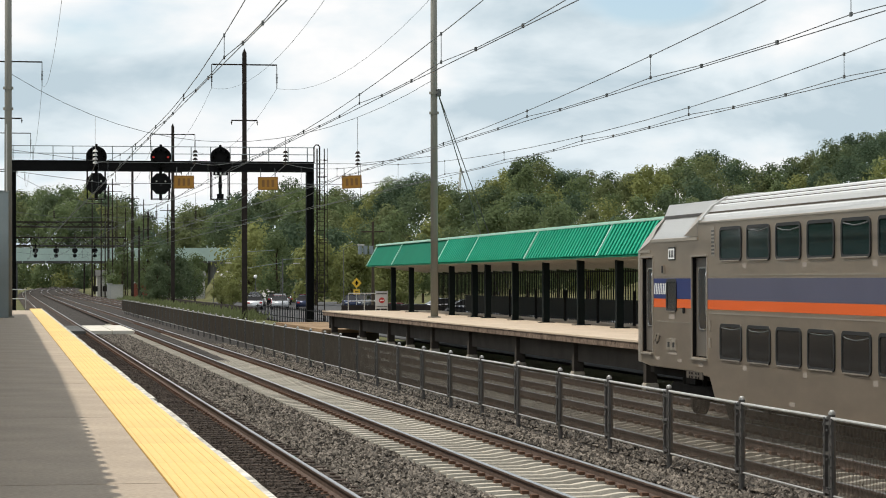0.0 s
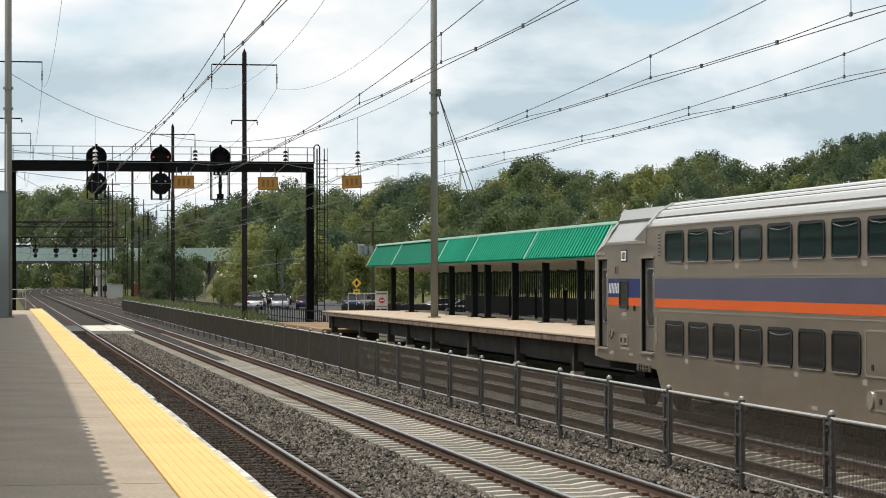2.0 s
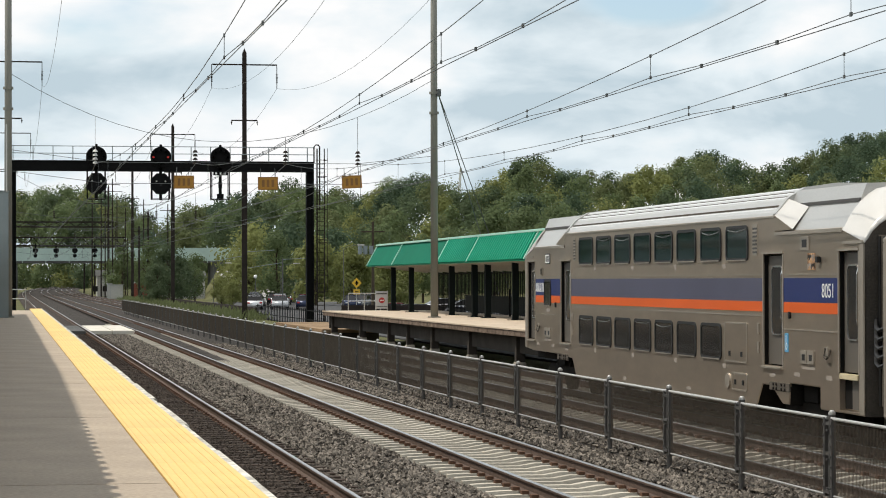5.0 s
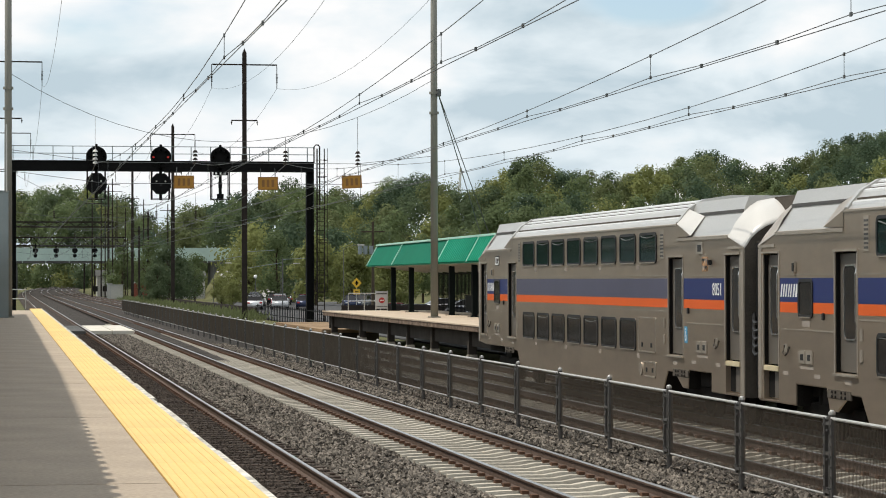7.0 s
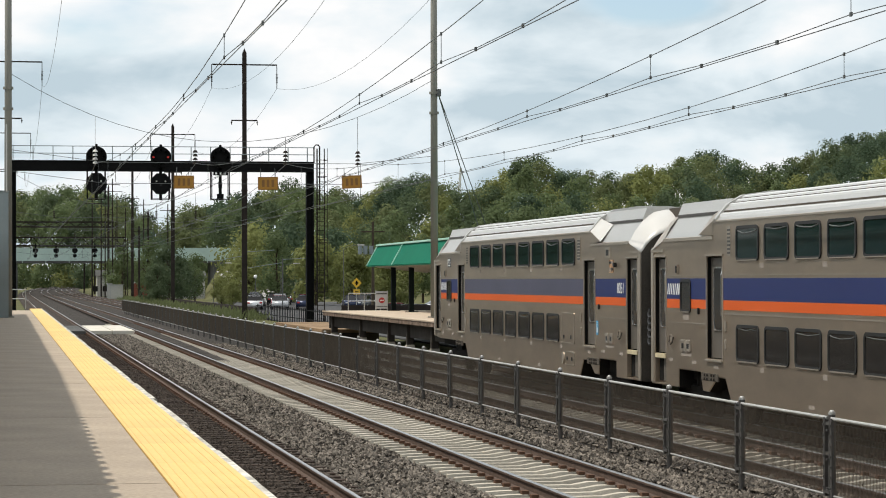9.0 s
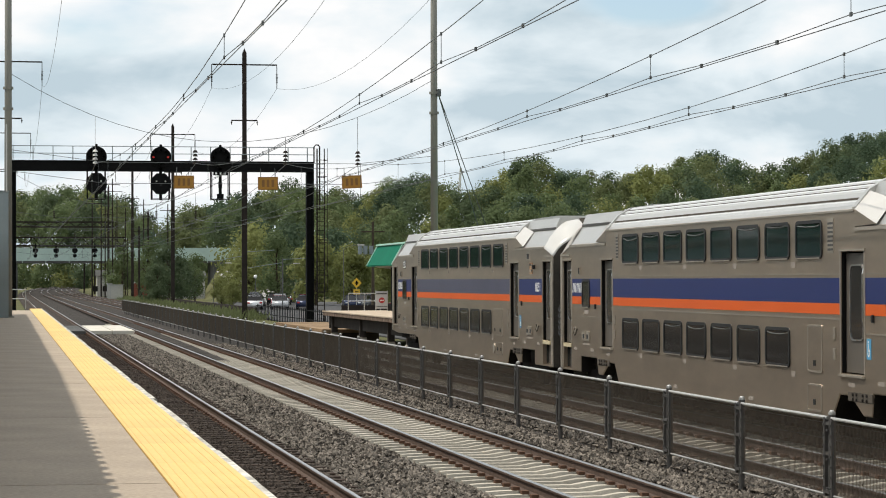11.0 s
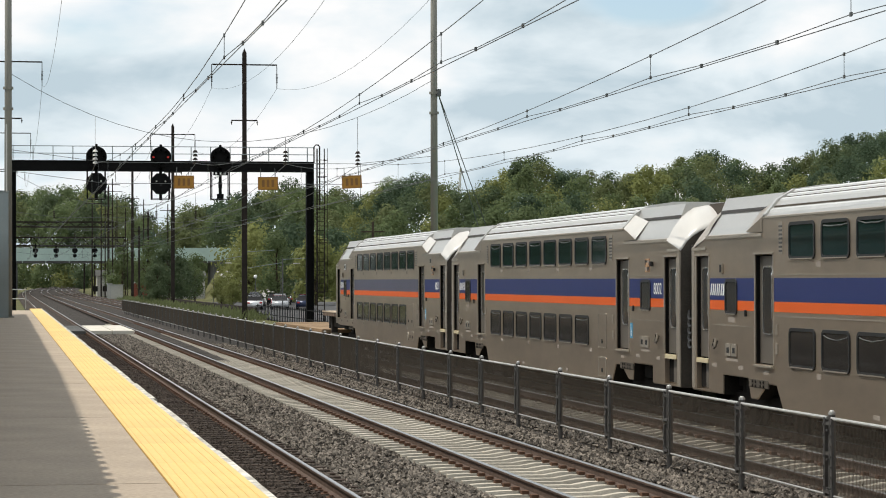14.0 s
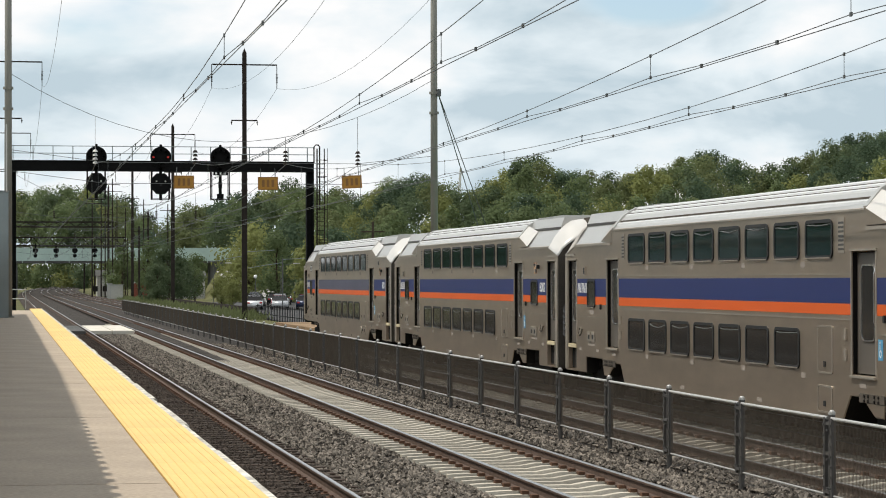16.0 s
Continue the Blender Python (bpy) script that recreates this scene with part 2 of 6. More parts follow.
class Build:
    """Collects vertices and faces for one mesh."""

    def __init__(self):
        self.v, self.f, self.m = [], [], []

    def face(self, pts, mi=0):
        k = len(self.v)
        self.v += [tuple(q) for q in pts]
        self.f.append(tuple(range(k, k + len(pts))))
        self.m.append(mi)
        return self

    def box(self, x0, x1, y0, y1, z0, z1, mi=0, bevel=0.0):
        if bevel <= 0:
            k = len(self.v)
            self.v += [(x, y, z) for x in (x0, x1) for y in (y0, y1) for z in (z0, z1)]
            for q in ((0, 1, 3, 2), (4, 6, 7, 5), (0, 4, 5, 1), (2, 3, 7, 6), (0, 2, 6, 4), (1, 5, 7, 3)):
                self.f.append(tuple(k + i for i in q))
                self.m.append(mi)
            return self
        bm = bmesh.new()
        bmesh.ops.create_cube(bm, size=1.0)
        for w in bm.verts:
            w.co = ((x0 + x1) / 2 + w.co.x * (x1 - x0), (y0 + y1) / 2 + w.co.y * (y1 - y0), (z0 + z1) / 2 + w.co.z * (z1 - z0))
        bmesh.ops.bevel(bm, geom=bm.edges[:], offset=bevel, segments=2, affect="EDGES")
        return self.take(bm, mi)

    def take(self, bm, mi=0):
        k = len(self.v)
        bm.verts.index_update()
        self.v += [tuple(w.co) for w in bm.verts]
        for q in bm.faces:
            self.f.append(tuple(k + w.index for w in q.verts))
            self.m.append(mi)
        bm.free()
        return self

    def tube(self, a, b, r0, r1=None, n=8, mi=0, caps=True):
        a, b = Vector(a), Vector(b)
        r1 = r0 if r1 is None else r1
        d = (b - a).normalized()
        s = d.cross(Vector((0, 0, 1)) if abs(d.z) < 0.9 else Vector((1, 0, 0))).normalized()
        t = d.cross(s)
        k = len(self.v)
        for c, r in ((a, r0), (b, r1)):
            for i in range(n):
                w = 2 * math.pi * i / n
                self.v.append(tuple(c + s * (math.cos(w) * r) + t * (math.sin(w) * r)))
        for i in range(n):
            j = (i + 1) % n
            self.f.append((k + i, k + n + i, k + n + j, k + j))
            self.m.append(mi)
        if caps:
            self.f += [tuple(k + i for i in range(n)), tuple(k + n + i for i in reversed(range(n)))]
            self.m += [mi, mi]
        return self

    def chain(self, pts, r, n=6, mi=0):
        """A bent rod or wire through the points, in one piece."""
        pts = [Vector(q) for q in pts]
        k = len(self.v)
        for i, q in enumerate(pts):
            d = (pts[min(i + 1, len(pts) - 1)] - pts[max(i - 1, 0)]).normalized()
            s = d.cross(Vector((0, 0, 1)) if abs(d.z) < 0.95 else Vector((0, 1, 0))).normalized()
            t = d.cross(s)
            for j in range(n):
                w = 2 * math.pi * j / n
                self.v.append(tuple(q + s * (math.cos(w) * r) + t * (math.sin(w) * r)))
        for i in range(len(pts) - 1):
            for j in range(n):
                m = (j + 1) % n
                self.f.append((k + i * n + j, k + i * n + m, k + (i + 1) * n + m, k + (i + 1) * n + j))
                self.m.append(mi)
        return self

    def ball(self, c, r, mi=0, squash=1.0):
        bm = bmesh.new()
        bmesh.ops.create_icosphere(bm, subdivisions=2, radius=r)
        for w in bm.verts:
            w.co = Vector((w.co.x, w.co.y, w.co.z * squash)) + Vector(c)
        return self.take(bm, mi)

    def prism(self, outline, axis, lo, hi, mi=0):
        """Extrude a 2D outline along an axis."""
        k, n = len(self.v), len(outline)
        for h in (lo, hi):
            for a, b in outline:
                self.v.append((h, a, b) if axis == "x" else (a, h, b) if axis == "y" else (a, b, h))
        for i in range(n):
            j = (i + 1) % n
            self.f.append((k + i, k + j, k + n + j, k + n + i))
            self.m.append(mi)
        self.f += [tuple(k + i for i in reversed(range(n))), tuple(k + n + i for i in range(n))]
        self.m += [mi, mi]
        return self

    def sweep(self, profile, ys, off, mi=0, closed=True):
        """Carry an (x, z) profile along y, shifted sideways by off(y)."""
        k, n = len(self.v), len(profile)
        for y in ys:
            o = off(y)
            self.v += [(x + o, y, z) for x, z in profile]
        for s in range(len(ys) - 1):
            for i in range(n if closed else n - 1):
                j = (i + 1) % n
                self.f.append((k + s * n + i, k + s * n + j, k + (s + 1) * n + j, k + (s + 1) * n + i))
                self.m.append(mi)
        return self

    def mesh(self, name, *materials, smooth=False):
        me = bpy.data.meshes.new(name)
        me.from_pydata(self.v, [], self.f)
        for m in materials:
            me.materials.append(m)
        me.polygons.foreach_set("material_index", self.m)
        if smooth:
            me.polygons.foreach_set("use_smooth", [True] * len(self.f))
        bm = bmesh.new()
        bm.from_mesh(me)
        bmesh.ops.recalc_face_normals(bm, faces=bm.faces[:])
        bm.to_mesh(me)
        bm.free()
        me.update()
        return me


def part(name, shape, materials, parent=None, label="", at=None, smooth=False):
    """One mesh object, from a Build or a ready mesh, under a thing or a part."""
    if isinstance(shape, Build):
        ms = materials if isinstance(materials, (list, tuple)) else (materials,)
        shape = shape.mesh(name, *ms, smooth=smooth)
    ob = new(name, shape)
    ob.parent = parent
    if at is not None:
        ob.matrix_basis = at
    if label:
        ob["label"] = label
    return ob


def thing(name, label, category, group="", kind="", at=None):
    ob = new(name)
    if at is not None:
        ob.matrix_basis = at
    return tagged(ob, label, category, group, kind)


def rounded(w, h, r, n=4):
    """A rounded rectangle round the origin as (a, b) points."""
    pts = []
    for cx, cy, a0 in ((w / 2 - r, h / 2 - r, 0), (-w / 2 + r, h / 2 - r, 90), (-w / 2 + r, -h / 2 + r, 180), (w / 2 - r, -h / 2 + r, 270)):
        for i in range(n + 1):
            a = radians(a0 + 90 * i / n)
            pts.append((cx + r * math.cos(a), cy + r * math.sin(a)))
    return pts


def ring(shape, w, h, r, t, lo, hi, cy, cz, mi=0):
    """A rounded frame of width t in the y-z plane, from x = lo to hi."""
    outer, inner = rounded(w, h, r), rounded(w - 2 * t, h - 2 * t, max(0.01, r - t))
    k, n = len(shape.v), len(outer)
    for x in (lo, hi):
        for o in (outer, inner):
            shape.v += [(x, cy + a, cz + b) for a, b in o]
    for i in range(n):
        j = (i + 1) % n
        for q in ((i, j, n + j, n + i), (2 * n + i, 3 * n + i, 3 * n + j, 2 * n + j), (i, 2 * n + i, 2 * n + j, j), (n + i, n + j, 3 * n + j, 3 * n + i)):
            shape.f.append(tuple(k + c for c in q))
            shape.m.append(mi)
    return shape


# ---------------------------------------------------------------- the line's plan
T1, T2, T3, T4 = 3.59, 7.72, 11.50, 14.56
Z3 = 0.06


def bend(y):
    """Sideways shift of the tracks, which turn to the right far off."""
    return max(0.0, y - 430.0) ** 2 / 26000.0


YS = [-24, 8, 60, 120, 200, 300, 400] + [430 + 30 * i for i in range(1, 42)]

# ---------------------------------------------------------------- ground and track beds


def make_ground():
    b = Build()
    xs = [-2500, -600, -150, -40, -5, 1.9, 19.5, 24, 60, 110, 170, 260, 420, 700, 2500]
    ys = [-400, -60, 0, 60, 120, 200, 280, 360, 450, 560, 700, 900, 1300, 2500, 4500]

    def height(x, y):
        rise = max(0.0, min(1.0, (x - 50) / 220.0)) * max(0.0, min(1.0, (y - 120) / 260.0))
        return -0.48 + 13.0 * rise * rise * (3 - 2 * rise)
    n = len(xs)
    b.v = [(x, y, height(x, y)) for y in ys for x in xs]
    for j in range(len(ys) - 1):
        for i in range(n - 1):
            b.f.append((j * n + i, j * n + i + 1, (j + 1) * n + i + 1, (j + 1) * n + i))
            b.m.append(0)
    tagged(part("ground", b, GRASS, smooth=True), "rough grass and earth beside the railway line", "ground", kind="structure")
    bed = Build()
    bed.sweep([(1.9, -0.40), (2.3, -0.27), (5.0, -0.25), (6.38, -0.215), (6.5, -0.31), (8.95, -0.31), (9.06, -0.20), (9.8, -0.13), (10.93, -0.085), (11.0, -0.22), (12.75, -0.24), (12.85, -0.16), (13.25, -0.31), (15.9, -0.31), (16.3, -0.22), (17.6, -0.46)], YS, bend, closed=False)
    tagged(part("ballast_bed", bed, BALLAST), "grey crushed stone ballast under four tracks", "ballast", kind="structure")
    spill = Build()
    ends = [(76, -0.26), (90, -0.205), (105, -0.184), (122, -0.170), (150, -0.158)] + [(y, -0.156) for y in YS[4:]]
    for (ya, za), (yb, zb) in zip(ends, ends[1:]):
        a, c = bend(ya), bend(yb)
        for x0, x1, d0, d1 in ((6.98, 7.06, -0.04, 0.0), (7.06, 8.36, 0.0, 0.0), (8.36, 8.44, 0.0, -0.04)):
            spill.face([(x0 + a, ya, za + d0), (x1 + a, ya, za + d1), (x1 + c, yb, zb + d1), (x0 + c, yb, zb + d0)])
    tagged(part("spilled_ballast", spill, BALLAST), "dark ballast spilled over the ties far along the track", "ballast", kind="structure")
    old = Build()
    old.sweep([(1.92, -0.30), (2.2, -0.19), (4.26, -0.185), (4.30, -0.26)], YS[:14], bend, closed=False)
    tagged(part("oily_ballast", old, OLD_BALLAST), "dark oily ballast in the track beside the platform", "ballast", kind="structure")


def stones(name, label, n, x0, x1, y0, y1, z, size, material, seed, skip=()):
    """Loose ballast stones as one mesh of small uneven lumps."""
    rng = np.random.default_rng(seed)
    base = np.array([(1, 0, 0), (0, 1, 0), (-1, 0, 0), (0, -1, 0), (0, 0, 1), (0, 0, -0.6)], float)
    tri = np.array([(0, 1, 4), (1, 2, 4), (2, 3, 4), (3, 0, 4), (1, 0, 5), (2, 1, 5), (3, 2, 5), (0, 3, 5)])
    ys = y0 + (y1 - y0) * rng.random(n) ** 1.7
    xs = x0 + (x1 - x0) * rng.random(n)
    keep = np.ones(n, bool)
    for a, c in skip:
        keep &= ~((xs > a) & (xs < c))
    xs, ys = xs[keep], ys[keep]
    n = len(xs)
    sz = size * (0.55 + 0.9 * rng.random(n))
    v = base[None] * (0.6 + 0.7 * rng.random((n, 6, 1))) * sz[:, None, None]
    v *= 0.7 + 0.6 * rng.random((n, 1, 3))
    w = rng.random(n) * 6.283
    tilt = rng.random(n) * 1.6 - 0.8
    c, s = np.cos(tilt)[:, None], np.sin(tilt)[:, None]
    vx, vz = v[..., 0] * c - v[..., 2] * s, v[..., 0] * s + v[..., 2] * c
    c, s = np.cos(w)[:, None], np.sin(w)[:, None]
    out = np.stack([vx * c - v[..., 1] * s + xs[:, None], vx * s + v[..., 1] * c + ys[:, None], vz + (z + 0.02 * rng.random(n))[:, None]], -1)
    faces = (tri[None] + (np.arange(n) * 6)[:, None, None]).reshape(-1, 3)
    me = bpy.data.meshes.new(name)
    me.from_pydata(out.reshape(-1, 3).tolist(), [], faces.tolist())
    me.materials.append(material)
    return tagged(new(name, me), label, "ballast", kind="stuff")


def rail_profile(x, z):
    return [(x - 0.075, z - 0.172), (x - 0.075, z - 0.158), (x - 0.012, z - 0.135), (x - 0.010, z - 0.045), (x - 0.036, z - 0.034), (x - 0.037, z - 0.008),
            (x + 0.037, z - 0.008), (x + 0.036, z - 0.034), (x + 0.010, z - 0.045), (x + 0.012, z - 0.135), (x + 0.075, z - 0.158), (x + 0.075, z - 0.172)]


def tie_concrete():
    """A concrete tie: tapered top, dished in the middle, with four rail clips."""
    b = Build()
    st = [(-1.27, 0.11, -0.012), (-1.05, 0.118, 0.0), (-0.45, 0.118, 0.0), (-0.2, 0.10, -0.04), (0.2, 0.10, -0.04), (0.45, 0.118, 0.0), (1.05, 0.118, 0.0), (1.27, 0.11, -0.012)]
    for x, w, z in st:
        b.v += [(x, -w, -0.12), (x, -w * 0.72, z), (x, w * 0.72, z), (x, w, -0.12)]
    for i in range(len(st) - 1):
        for j in range(3):
            b.f.append((4 * i + j, 4 * i + j + 1, 4 * i + 5 + j, 4 * i + 4 + j))
            b.m.append(0)
    b.f += [(0, 1, 2, 3), (31, 30, 29, 28)]
    b.m += [0, 0]
    for x in (-0.86, -0.64, 0.64, 0.86):
        b.box(x - 0.05, x + 0.05, -0.055, 0.055, -0.01, 0.05, 1)
    return b.mesh("tie", TIE_C, CLIP)


def tie_wooden():
    b = Build().box(-1.25, 1.25, -0.115, 0.115, -0.15, 0.0, 0)
    for x in (-0.75, 0.75):
        b.box(x - 0.17, x + 0.17, -0.10, 0.10, -0.01, 0.018, 1)
        for dx in (-0.11, 0.11):
            b.box(x + dx - 0.025, x + dx + 0.025, -0.05, 0.05, 0.0, 0.045, 1)
    return b.mesh("tie", TIE_W, CLIP)


def make_track(name, label, cx, z, tie_mesh, ties, dip):
    tr = tagged(new(name), label, "railway track", group="railway tracks", kind="structure")
    for sx in (-0.7525, 0.7525):
        b = Build().sweep(rail_profile(cx + sx, z), YS, bend)
        r = part("rail", b, RAIL, tr)
        hb = Build().sweep([(cx + sx - 0.033, z - 0.0085), (cx + sx - 0.028, z), (cx + sx + 0.028, z), (cx + sx + 0.033, z - 0.0085)], YS, bend, closed=False)
        part("rail_head", hb, RAIL_TOP, r, "polished steel running surface", smooth=False)
    y = ties[0]
    while y < ties[1]:
        ob = part("tie", tie_mesh, None, tr)
        ob.location = (cx + bend(y), y, z - dip)
        ob.rotation_euler = (0, 0, radians(random.uniform(-0.5, 0.5)))
        y += 0.61 + random.uniform(-0.012, 0.012)
    return tr


def make_tracks():
    c, w = tie_concrete(), tie_wooden()
    make_track("track_1", "railway track on old dark wooden ties with rusty rails", T1, 0.0, w, (-16, 150), 0.172)
    make_track("track_2", "railway track on pale concrete ties with dark clips", T2, 0.0, c, (-16, 165), 0.165)
    make_track("track_3", "railway track on concrete ties behind the fence", T3, Z3, c, (-16, 150), 0.165)
    make_track("track_4", "railway track on concrete ties at the far platform", T4, 0.0, c, (-16, 150), 0.165)
    # oily stone of the first track, reused as shaded stone between concrete ties
    dark = mat("oily and shade-dark stone", (0.062, 0.050, 0.041), 0.9, vary=0.3, scale=2, island=0.5)
    stones("ballast_stones", "loose grey crushed ballast stones between the tracks", 92000, 4.45, 9.72, 29, 160, -0.222, 0.034, STONE, 3,
           skip=((6.42, 9.02),))
    # dark stone colour paints the shadow between the concrete ties
    stones("ballast_stones", "ballast stones darkened for the shade between the concrete ties", 8000, 6.45, 9.0, 29, 85, -0.30, 0.030, dark, 4)
    stones("ballast_stones", "loose grey ballast stones beyond the fence", 16000, 9.78, 10.96, 28, 100, -0.10, 0.034, STONE, 5)
    stones("ballast_stones", "loose grey ballast stones along the foot of the fence", 13000, 9.04, 9.8, 29, 110, -0.165, 0.036, STONE, 8)
    stones("ballast_stones", "loose grey ballast stones round the third track", 9000, 11.0, 13.2, 28, 80, -0.20, 0.032, STONE, 7)
    stones("ballast_stones", "dark oily ballast stones between the wooden ties", 14000, 2.2, 4.28, 27, 80, -0.195, 0.030, dark, 6)


def make_crossing():
    """Pale maintenance crossing panels laid between the tracks."""
    cr = tagged(new("track_crossing"), "pale concrete panels of a track crossing", "crossing", kind="structure")
    for x0, x1, z in ((2.95, 4.22, -0.02), (4.46, 5.62, -0.01), (5.66, 6.85, -0.01)):
        for k in range(3):
            y0 = 134.0 + 5.4 * k
            part("panel", Build().box(x0, x1, y0, y0 + 5.35, -0.2, z, bevel=0.015), PAD if x0 > 4 else BRIDGE_GREY, cr)


# ---------------------------------------------------------------- fence between the tracks
THREAD = mat("screen thread", (0.135, 0.112, 0.088), 0.85, vary=0.2)
FX, FENCE_Y0, FENCE_STEP = 9.776, 28.17, 3.664


def make_fence():
    post = Build().tube((0, 0, -0.45), (0, 0, 1.10), 0.042, n=12)
    for z in (0.16, 0.62, 0.98):
        post.box(-0.055, 0.055, -0.075, 0.075, z - 0.02, z + 0.02)
    for z in (0.2, 0.55, 0.9):
        post.box(-0.07, -0.038, -0.02, 0.02, z - 0.012, z + 0.012)
    post_me = post.mesh("post", STEEL_DK, smooth=False)
    cap_me = Build().tube((0, 0, 1.09), (0, 0, 1.115), 0.045, n=12).ball((0, 0, 1.117), 0.036, squash=0.75).mesh("cap", GALV)
    half = FENCE_STEP / 2 - 0.13
    top_me = Build().tube((0, -half - 0.05, 1.045), (0, half + 0.05, 1.045), 0.021, n=8).mesh("top_rail", GALV)
    low_me = Build().tube((0, -half, 0.12), (0, half, 0.12), 0.014, n=8).mesh("bottom_rail", GALV)
    stile = Build()
    stile.box(-0.03, 0.03, -0.028, 0.028, 0.10, 1.05)
    for k in range(7):
        stile.box(-0.045, -0.028, -0.012, 0.012, 0.2 + 0.125 * k, 0.225 + 0.125 * k)
    stile_me = stile.mesh("stile", STEEL_DK)
    # woven screen: a thin sheet with upright threads that stand proud of it
    sc = Build().box(-0.002, 0.002, -half, half, 0.13, 1.02)
    for k in range(72):
        y = -half + 2 * half * (k + 0.5) / 72
        sc.face([(-0.0065, y, 0.13), (0.0, y, 0.13), (0.0, y, 1.02), (-0.0065, y, 1.02)], 1)
    sc_me = sc.mesh("screen", SCREEN, THREAD)
    band_me = Build().box(-0.012, 0.012, -half, half, 0.955, 1.02).mesh("band", RUBBER)
    fence = tagged(new("fence"), "low steel fence with dark woven screens between the tracks", "fence")
    for i in range(-12, 50):
        y = FENCE_Y0 + i * FENCE_STEP
        p = part("post", post_me, None, fence)
        p.location = (FX, y, 0)
        p.rotation_euler = (radians(random.uniform(-0.5, 0.5)), radians(random.uniform(-0.5, 0.5)), 0)
        part("cap", cap_me, None, p, "rounded galvanised cap")
        pn = part("screen", sc_me, None, fence, "dark woven mesh screen panel")
        pn.location = (FX - 0.02 + random.uniform(-0.006, 0.006), y + FENCE_STEP / 2, 0)
        pn.rotation_euler = (radians(random.uniform(-0.12, 0.12)), 0, 0)
        pn["kind"] = "stuff"
        part("top_rail", top_me, None, pn, "bright galvanised top rail")
        part("bottom_rail", low_me, None, pn, "galvanised bottom rail")
        for s in (-half, half):
            part("stile", stile_me, None, pn).location = (0, s, 0)


# ---------------------------------------------------------------- near platform
PZ, PE = 1.211, 1.885


def make_near_platform():
    pf = tagged(new("platform_near"), "high-level concrete platform with a yellow tactile edge", "platform", kind="structure")
    part("body", Build().box(-9.0, 1.74, -30, 134.2, -0.5, PZ - 0.16), PIER, pf)
    slab_me = Build().box(-4.2, 1.185, 0.0, 8.97, -0.15, 0.0, bevel=0.012).mesh("slab", CONCRETE)
    back_me = Build().box(-8.8, -4.215, 0.0, 8.97, -0.15, 0.0, bevel=0.012).mesh("slab", CONCRETE)
    for k in range(18):
        y = -26.6 + 8.985 * k
        if y + 8.97 > 134.3:
            continue
        part("slab", slab_me, None, pf).location = (0, y, PZ)
        part("slab", back_me, None, pf).location = (0, y, PZ)
    # tactile tiles, each with rows of raised bars
    t = Build().box(0.0, 0.60, 0.001, 1.219, -0.02, 0.0)
    for i in range(8):
        t.box(0.035 + i * 0.072, 0.055 + i * 0.072, 0.002, 1.218, -0.001, 0.005)
    tile_me = t.mesh("tile", YELLOW)
    k = 0
    while -20.0 + 1.22 * k < 132.9:
        part("tile", tile_me, None, pf).location = (1.19, -20.0 + 1.22 * k, PZ + random.uniform(0.003, 0.0042))
        k += 1
    rng = random.Random(5)
    y = -24.0
    while y < 133.5:
        n = rng.uniform(1.1, 2.2)
        e = rng.uniform(-0.030, 0.012)
        part("coping", Build().prism([(1.795, PZ - 0.12), (1.795, PZ), (PE - 0.02 + e, PZ), (PE + e, PZ - 0.02), (PE + e, PZ - 0.12)], "y", y, y + n - 0.006), COPING, pf)
        y += n
    part("edge_beam", Build().box(1.75, 1.84, -24, 134, 0.75, PZ - 0.122), EDGE_BEAM, pf)
    # the canopy over the platform: corrugated sheet whose edge shades the deck
    cn = tagged(new("platform_canopy"), "corrugated steel canopy roof over the near platform", "canopy", kind="structure")
    b = Build()
    sx = SUN_TO.x / SUN_TO.z * 3.0
    edge = 0.865 + sx
    y, up = -20.0, True
    pts = []
    while y < 112.0:
        e = edge + min(0.0, (y - 40.0) * 0.0045) * (1 if y > 0 else 0) + (-0.18 if y <= 0 else 0.0)
        pts.append((e + (0.03 if up else -0.03), y))
        pts.append((e + (0.03 if up else -0.03), y + 0.24))
        y, up = y + 0.31, not up
    for (xa, ya), (xb, yb) in zip(pts, pts[1:]):
        b.face([(-8.0, ya, PZ + 3.0), (xa, ya, PZ + 3.0), (xb, yb, PZ + 3.0), (-8.0, yb, PZ + 3.0)])
    # unseen roof carried on behind the camera to deepen the platform shade
    b.box(-8.0, edge - 0.3, -60, 112, PZ + 3.02, PZ + 3.08)
    part("roof_sheet", b, GALV, cn)
    for yy in range(-14, 110, 9):
        part("column", Build().box(-4.2, -4.0, yy, yy + 0.2, PZ, PZ + 3.0), BOX_GREY, cn)
    # unseen wall, added to close the left side against sky light
    part("wall", Build().box(-9.2, -9.0, -60, 134, -0.4, PZ + 3.0), BOX_GREY, cn)


